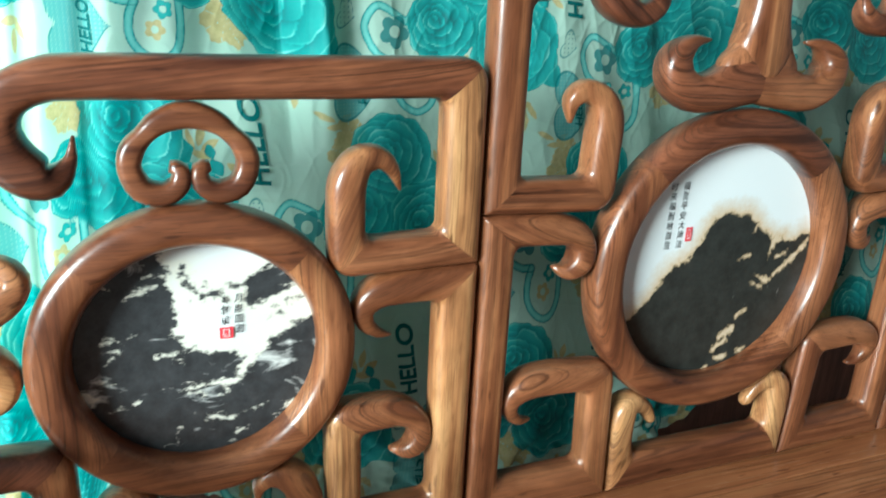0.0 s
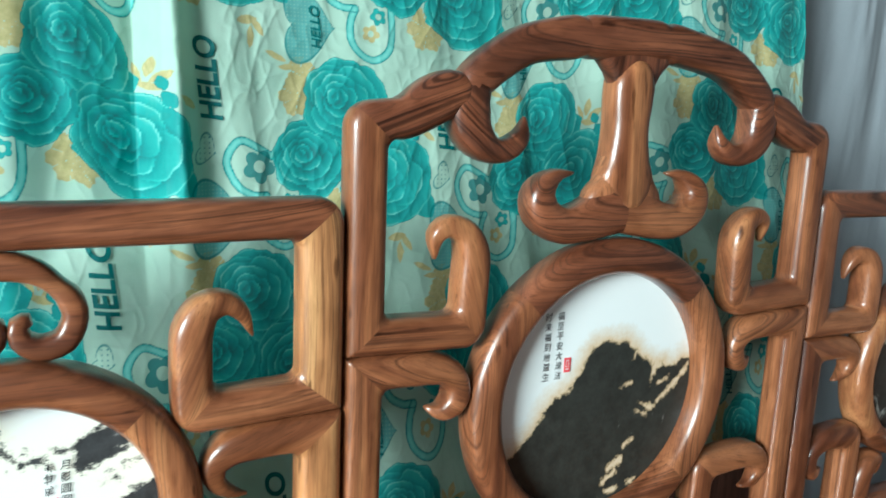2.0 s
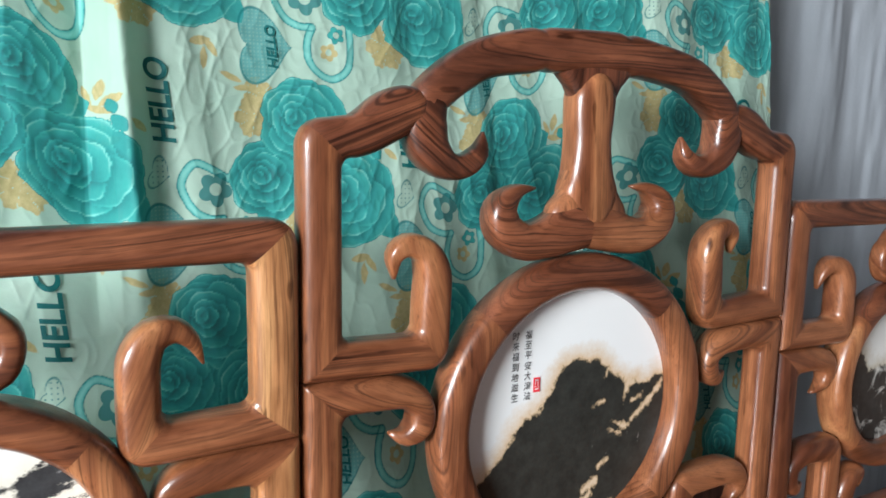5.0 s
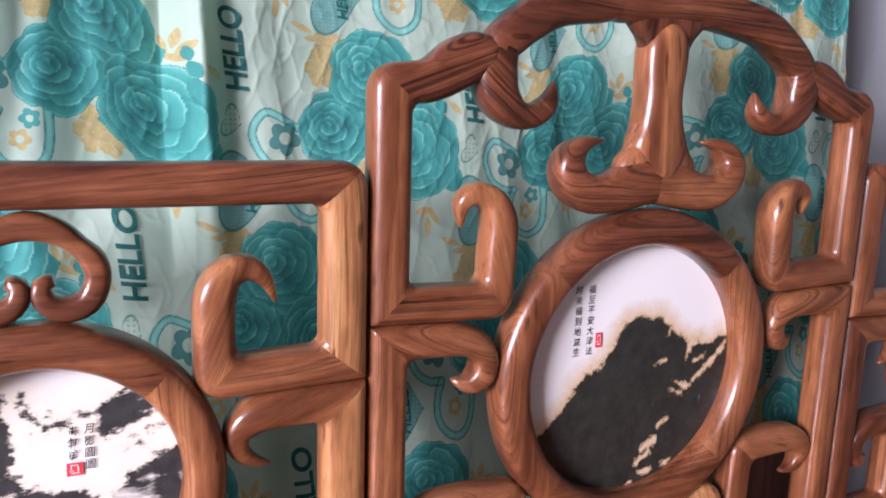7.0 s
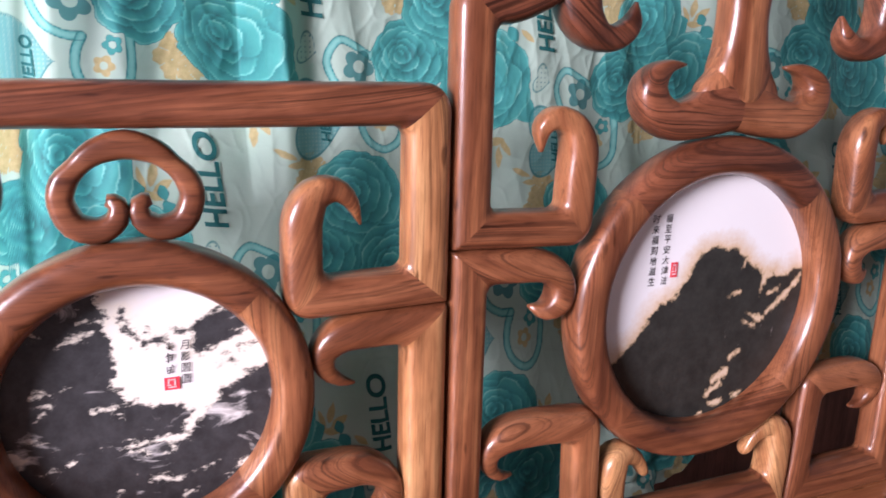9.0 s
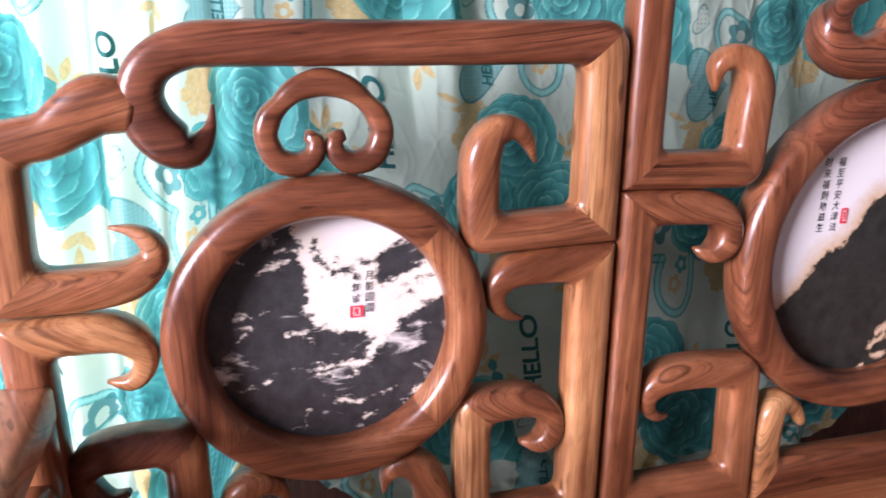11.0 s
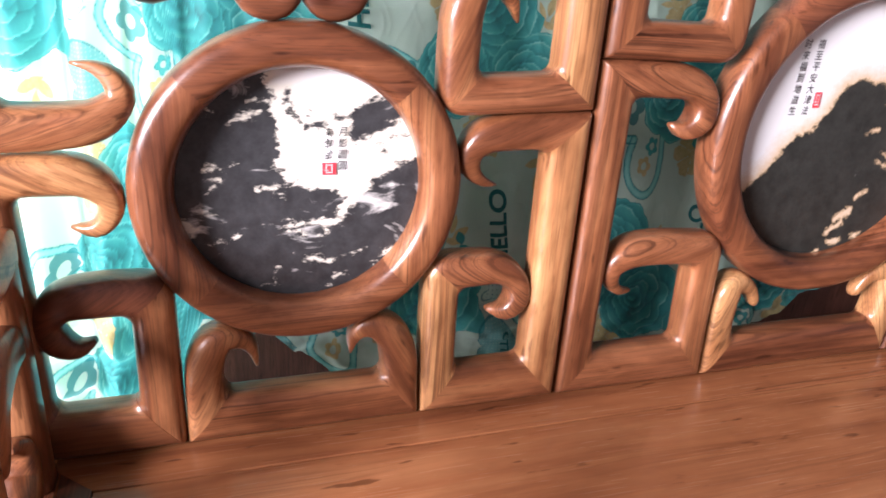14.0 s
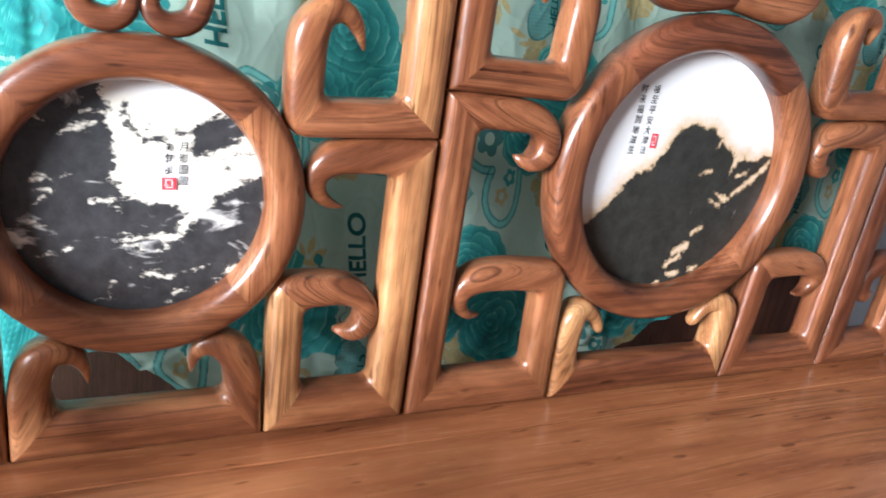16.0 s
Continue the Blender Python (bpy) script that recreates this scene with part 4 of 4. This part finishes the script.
def build_curtain():
    xs = np.arange(-0.745, 1.001, 0.0019)
    ts = np.linspace(0.0, 1.0, 620)
    top = 1.62
    X = np.repeat(xs[None, :], len(ts), 0)
    Z = hem(X) + (top - hem(X)) * ts[:, None]
    Y = cloth_y(X, Z)
    X2 = X - side_shift(X, Z)
    PX, PZ = warp(X, Z)
    px, pz = PX.ravel(), PZ.ravel()
    inside = np.full(px.shape, -1.0)
    rose = np.zeros(px.shape)
    line = np.full(px.shape, -1.0)
    gold = np.full(px.shape, -1.0)
    heart = np.full(px.shape, -1.0)
    words = []

    def near(c, r):
        return np.nonzero((np.abs(px - c[0]) < r) & (np.abs(pz - c[1]) < r))[0]

    for i in range(-5, 6):
        for j in range(-4, 5):
            o = ORIGIN + i * A + j * B
            if not (-1.0 < o[0] < 1.25 and 0.2 < o[1] < 1.8):
                continue
            sel = near(o + (0.08, 0.03), 0.30)
            if not len(sel):
                continue
            x, z = px[sel] - o[0], pz[sel] - o[1]
            # open heart of two swirls, with flowers in it
            for run in (((0.060, 0.004), (0.026, 0.010), (-0.002, 0.025), (-0.026, 0.033), (-0.042, 0.007), (-0.030, -0.024), (-0.010, -0.037), (0.009, -0.038)),
                        ((0.009, -0.038), (0.002, -0.055), (0.001, -0.078), (0.012, -0.097), (0.033, -0.107), (0.053, -0.096), (0.060, -0.071), (0.059, -0.028), (0.052, 0.010))):
                d = line_distance(x, z, run)
                band = 0.0048 - d
                rose[sel] = np.where(band > 0, 1.0 - 70.0 * np.clip(d - 0.0010, 0, 0.004), rose[sel])
                inside[sel] = np.maximum(inside[sel], band)
                line[sel] = np.maximum(line[sel], 0.0008 - np.abs(d - 0.0050))
            line[sel] = np.maximum(line[sel], flower_distance(x, z, 0.0, 0.0, 0.0225, 5, 0.2 + i))
            d = flower_distance(x, z, 0.041, -0.047, 0.0120, 5, 0.6)
            rose[sel] = np.where(d > 0, 0.62, rose[sel])
            inside[sel] = np.maximum(inside[sel], d)
            gold[sel] = np.maximum(gold[sel], flower_distance(x, z, 0.030, -0.071, 0.0125, 5, 0.1))
            # roses, with a few loose petals
            for cx, cz, ln, w, tn, tone in ((0.150, 0.045, 0.060, 0.040, 1.1, 0.42), (0.136, -0.040, 0.050, 0.034, 0.3, 0.55), (0.236, -0.052, 0.048, 0.036, 2.2, 0.55), (0.172, 0.068, 0.050, 0.044, 0.3, 0.5)):
                d = leaf_distance(x, z, cx, cz, ln, w, tn)
                rose[sel] = np.where((d > 0) & (d > inside[sel]), tone + 0.30 * np.exp(-np.clip(d, 0, 1) / 0.002) - 6.0 * np.clip(d, 0, 0.03), rose[sel])
                inside[sel] = np.maximum(inside[sel], d)
            for cx, cz, r, tn in ((0.074, 0.011, 0.050, 2.9), (0.124, 0.088, 0.056, 1.7), (0.181, -0.013, 0.064, 0.4)):
                part = near(o + (cx, cz), 1.3 * r)
                d, t = rose_layers(px[part] - o[0], pz[part] - o[1], cx, cz, r, tn)
                on = d > 0
                rose[part] = np.where(on, t, rose[part])
                inside[part] = np.where(on, np.maximum(d, 0.002), np.maximum(inside[part], d))
                line[part] = np.where(d > 0.001, -1.0, line[part])
            for cx, cz, ln, w, tn in ((0.216, 0.070, 0.020, 0.013, 1.9), (0.223, 0.050, 0.025, 0.017, 2.2), (0.223, 0.028, 0.028, 0.017, 2.0)):
                d = leaf_distance(x, z, cx, cz, ln, w, tn)
                rose[sel] = np.where(d > 0, 0.45, rose[sel])
                inside[sel] = np.maximum(inside[sel], d)
            # hearts lying on their sides
            d = heart_distance(x, z, -0.050, -0.067, 0.050, 0.5 * np.pi, 0.46)
            check = 0.0010 - np.minimum(np.abs(np.mod(x, 0.005) - 0.0025), np.abs(np.mod(z, 0.005) - 0.0025)) + 0.0006
            heart[sel] = np.maximum(heart[sel], np.minimum(d, np.maximum(check, -0.0001)))
            line[sel] = np.maximum(line[sel], 0.0009 - np.abs(d))
            d = heart_distance(x, z, -0.065, 0.020, 0.0205, 1.2, 0.40)
            spots = 0.0013 - np.hypot(np.mod(x, 0.0066) - 0.0033, np.mod(z, 0.0066) - 0.0033)
            line[sel] = np.maximum(line[sel], np.maximum(0.0007 - np.abs(d), np.minimum(d, spots)))
            # gold leaves and half-hidden gold flowers
            for cx, cz, ln, w, tn in ((0.205, 0.090, 0.028, 0.012, 1.3), (0.216, 0.078, 0.028, 0.012, 0.5), (0.204, 0.066, 0.028, 0.010, -0.3), (0.192, 0.084, 0.030, 0.008, 1.9), (0.205, 0.040, 0.024, 0.010, 1.2),
                                      (0.214, 0.028, 0.024, 0.010, 0.4), (0.196, 0.026, 0.022, 0.009, -0.5), (0.245, 0.048, 0.026, 0.010, -0.7), (0.028, 0.146, 0.034, 0.009, -0.4), (0.044, 0.132, 0.030, 0.009, 0.0), (0.056, 0.142, 0.026, 0.009, 0.5),
                                      (-0.010, 0.190, 0.030, 0.012, 0.2), (0.004, 0.182, 0.030, 0.010, -1.0), (-0.006, 0.168, 0.032, 0.010, 1.5)):
                gold[sel] = np.maximum(gold[sel], leaf_distance(x, z, cx, cz, ln, w, tn))
            for cx, cz, r in ((0.116, -0.058, 0.034), (0.058, 0.094, 0.030), (0.066, 0.120, 0.024)):
                rr, th = np.hypot(x - cx, z - cz), np.arctan2(z - cz, x - cx)
                gold[sel] = np.maximum(gold[sel], np.minimum(r * (0.88 + 0.08 * np.cos(6 * th) + 0.03 * np.cos(17 * th)) - rr, 0.0016 - 0.0022 * (np.abs(np.sin(3.5 * th)) < 0.10)))
            words.append((o + (-0.064, 0.112), 0.104, 0.0285, 1.66))
            words.append((o + (-0.048, -0.067), 0.056, 0.0140, 1.62))
    n, m = X.shape
    verts = np.stack([X2, Y, Z], -1).reshape(-1, 3)
    idx = np.arange(n * m).reshape(n, m)
    faces = np.stack([idx[:-1, :-1], idx[:-1, 1:], idx[1:, 1:], idx[1:, :-1]], -1).reshape(-1, 4)
    me = bpy.data.meshes.new("curtain")
    me.vertices.add(len(verts))
    me.vertices.foreach_set("co", verts.astype(np.float32).ravel())
    me.loops.add(faces.size)
    me.loops.foreach_set("vertex_index", faces.ravel().astype(np.int32))
    me.polygons.add(len(faces))
    me.polygons.foreach_set("loop_start", np.arange(0, faces.size, 4, dtype=np.int32))
    me.polygons.foreach_set("use_smooth", np.ones(len(faces), dtype=bool))
    me.update(calc_edges=True)
    for name, data in (("inside", inside), ("rose", rose), ("linework", line), ("gold", gold), ("heart", heart)):
        a = me.attributes.new(name, "FLOAT", "POINT")
        a.data.foreach_set("value", np.clip(data, -0.02, 1.0).astype(np.float32))
    me.materials.append(CLOTH)
    ob = new("curtain", me)
    tagged(ob, "pale green cotton curtain printed with teal roses and hearts", "curtain")

    font = bpy.data.curves.new("word", "FONT")
    font.body, font.size, font.align_x, font.align_y, font.offset = "HELLO", 1.0, "CENTER", "CENTER", 0.030
    holder = bpy.data.objects.new("word", font)
    scene.collection.objects.link(holder)
    deps = bpy.context.evaluated_depsgraph_get()
    src = bpy.data.meshes.new_from_object(holder.evaluated_get(deps))
    bm = bmesh.new()
    bm.from_mesh(src)
    bmesh.ops.triangulate(bm, faces=bm.faces[:])
    for limit in (0.30, 0.15, 0.10):
        bmesh.ops.subdivide_edges(bm, edges=[e for e in bm.edges if e.calc_length() > limit], cuts=1)
        bmesh.ops.triangulate(bm, faces=bm.faces[:])
    bm.to_mesh(src)
    bm.free()
    co = np.array([v.co[:] for v in src.vertices])
    polys = [tuple(p.vertices) for p in src.polygons]
    bpy.data.objects.remove(holder)
    lo, hi = co.min(0), co.max(0)
    for c, length, height, turn in words:
        u = ((co[:, 0] - lo[0]) / (hi[0] - lo[0]) - 0.5) * length
        v = ((co[:, 1] - lo[1]) / (hi[1] - lo[1]) - 0.5) * height
        u = u + 0.18 * v
        x = c[0] + u * math.cos(turn) - v * math.sin(turn)
        z = c[1] + u * math.sin(turn) + v * math.cos(turn)
        x, z = unwarp(x, z)
        if x.min() < -0.73 or x.max() > 0.985 or (x.mean() < -0.50 and length < 0.06) or (z - hem(x)).min() < 0.005 or z.max() > 1.6:
            continue
        mesh_object("printed_word", np.stack([x - side_shift(x, z), cloth_y(x, z) - 0.0022, z], -1), polys, INK, ob)


build_curtain()

# ---- things behind the sofa ----
low = new("low_cabinet")
tagged(low, "dark brown wooden board behind the sofa", "cabinet")
board("frame", (-0.46, 0.325, 0.0), (1.25, 0.350, 0.64), BROWN, low, "", 0, 0.003)
board("top", (-0.47, 0.305, 0.642), (1.26, 0.352, 0.662), BROWN, low, "", 0, 0.004)
for k in range(5):
    board("panel", (-0.455 + 0.341 * k, 0.310, 0.02), (-0.455 + 0.341 * k + 0.336, 0.324, 0.640), BROWN, low, "", 2, 0.003)

sheet_x = np.linspace(0.80, 1.9, 220)
sheet_z = np.linspace(0.02, 2.3, 90)
SX, SZ = np.meshgrid(sheet_x, sheet_z)
SY = 0.37 + 0.012 * value_noise(SX / 0.13 + 0.4 * SZ + 9, SZ * 1.4, 11) + 0.003 * value_noise(SX / 0.05 - SZ + 9, SZ * 3.0, 12) + 0.0015 * value_noise(SX / 0.022 - 2 * SZ, SZ * 9.0, 13) + 0.012 * np.exp(-((SX - 0.955 + 0.02 * SZ) / 0.02) ** 2) * -1
si = np.arange(SX.size).reshape(SX.shape)
sf = np.stack([si[:-1, :-1], si[:-1, 1:], si[1:, 1:], si[1:, :-1]], -1).reshape(-1, 4)
sheet = mesh_object("plastic_sheet", np.stack([SX, SY, SZ], -1).reshape(-1, 3), [tuple(q) for q in sf.tolist()], SHEET)
tagged(sheet, "milky grey plastic sheet hanging against the wall", "plastic sheet")


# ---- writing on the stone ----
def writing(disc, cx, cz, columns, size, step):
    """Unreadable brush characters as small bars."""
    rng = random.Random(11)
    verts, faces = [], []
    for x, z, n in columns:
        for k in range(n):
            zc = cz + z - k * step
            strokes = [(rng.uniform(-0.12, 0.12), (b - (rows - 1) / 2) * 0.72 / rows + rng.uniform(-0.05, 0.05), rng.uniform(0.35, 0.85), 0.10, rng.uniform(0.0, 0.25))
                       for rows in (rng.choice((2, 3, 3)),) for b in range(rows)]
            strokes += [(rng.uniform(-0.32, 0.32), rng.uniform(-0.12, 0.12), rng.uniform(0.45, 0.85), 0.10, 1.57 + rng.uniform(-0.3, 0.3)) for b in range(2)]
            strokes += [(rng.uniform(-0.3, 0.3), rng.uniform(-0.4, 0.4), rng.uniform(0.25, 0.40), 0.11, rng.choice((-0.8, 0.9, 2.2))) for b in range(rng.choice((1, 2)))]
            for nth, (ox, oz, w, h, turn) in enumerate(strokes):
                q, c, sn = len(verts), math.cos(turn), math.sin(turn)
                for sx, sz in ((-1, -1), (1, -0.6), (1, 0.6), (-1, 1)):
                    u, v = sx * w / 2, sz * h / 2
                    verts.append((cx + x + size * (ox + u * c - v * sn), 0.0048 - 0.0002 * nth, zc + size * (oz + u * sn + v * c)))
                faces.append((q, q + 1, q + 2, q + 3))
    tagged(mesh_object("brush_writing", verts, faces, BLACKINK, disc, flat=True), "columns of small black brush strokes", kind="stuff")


def characters(disc, x, z, text, size, step):
    """A column of brush characters, from top to bottom."""
    verts, faces = [], []
    for k, sign in enumerate(text):
        data = bpy.data.curves.new("sign", "FONT")
        data.body, data.size, data.align_x, data.offset = sign, 1.0, "CENTER", 0.004
        holder = bpy.data.objects.new("sign", data)
        scene.collection.objects.link(holder)
        src = bpy.data.meshes.new_from_object(holder.evaluated_get(bpy.context.evaluated_depsgraph_get()))
        bpy.data.objects.remove(holder)
        co = np.array([v.co[:2] for v in src.vertices])
        mid = (co.max(0) + co.min(0)) / 2
        scale = size / (co.max(0) - co.min(0)).max()
        q = len(verts)
        for u, v in (co - mid) * scale:
            verts.append((x + 0.92 * u + 0.10 * v, 0.0046, z - k * step + v))
        faces += [tuple(q + i for i in p.vertices) for p in src.polygons]
    tagged(mesh_object("brush_writing", verts, faces, BLACKINK, disc, flat=True), "a column of small black brush characters", kind="stuff")


def seal(disc, x, z, w, h):
    verts = [(x + sx * w / 2, 0.0046, z + sz * h / 2) for sx, sz in ((-1, -1), (1, -1), (1, 1), (-1, 1))]
    mesh_object("red_seal", verts, [(0, 1, 2, 3)], REDINK, disc, "small red square seal", flat=True)
    for ox, oz, bw, bh in ((-0.22, 0.2, 0.10, 0.4), (0.2, 0.1, 0.10, 0.55), (0.0, -0.28, 0.55, 0.09), (0.0, 0.32, 0.5, 0.08), (-0.2, -0.1, 0.3, 0.08)):
        verts = [(x + (ox + sx * bw / 2) * w, 0.0040, z + (oz + sz * bh / 2) * h) for sx, sz in ((-1, -1), (1, -1), (1, 1), (-1, 1))]
        mesh_object("seal_mark", verts, [(0, 1, 2, 3)], PAPER, disc, flat=True)


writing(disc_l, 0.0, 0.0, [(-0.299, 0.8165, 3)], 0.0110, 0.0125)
characters(disc_l, -0.2845, 0.8165, "月影圆圆", 0.0098, 0.0122)
seal(disc_l, -0.2985, 0.7765, 0.0145, 0.0135)
characters(disc_m, 0.284, 0.915, "时来福到地滋生", 0.0112, 0.0137)
characters(disc_m, 0.3035, 0.915, "福至平安大津法", 0.0112, 0.0137)
seal(disc_m, 0.3185, 0.846, 0.0105, 0.020)
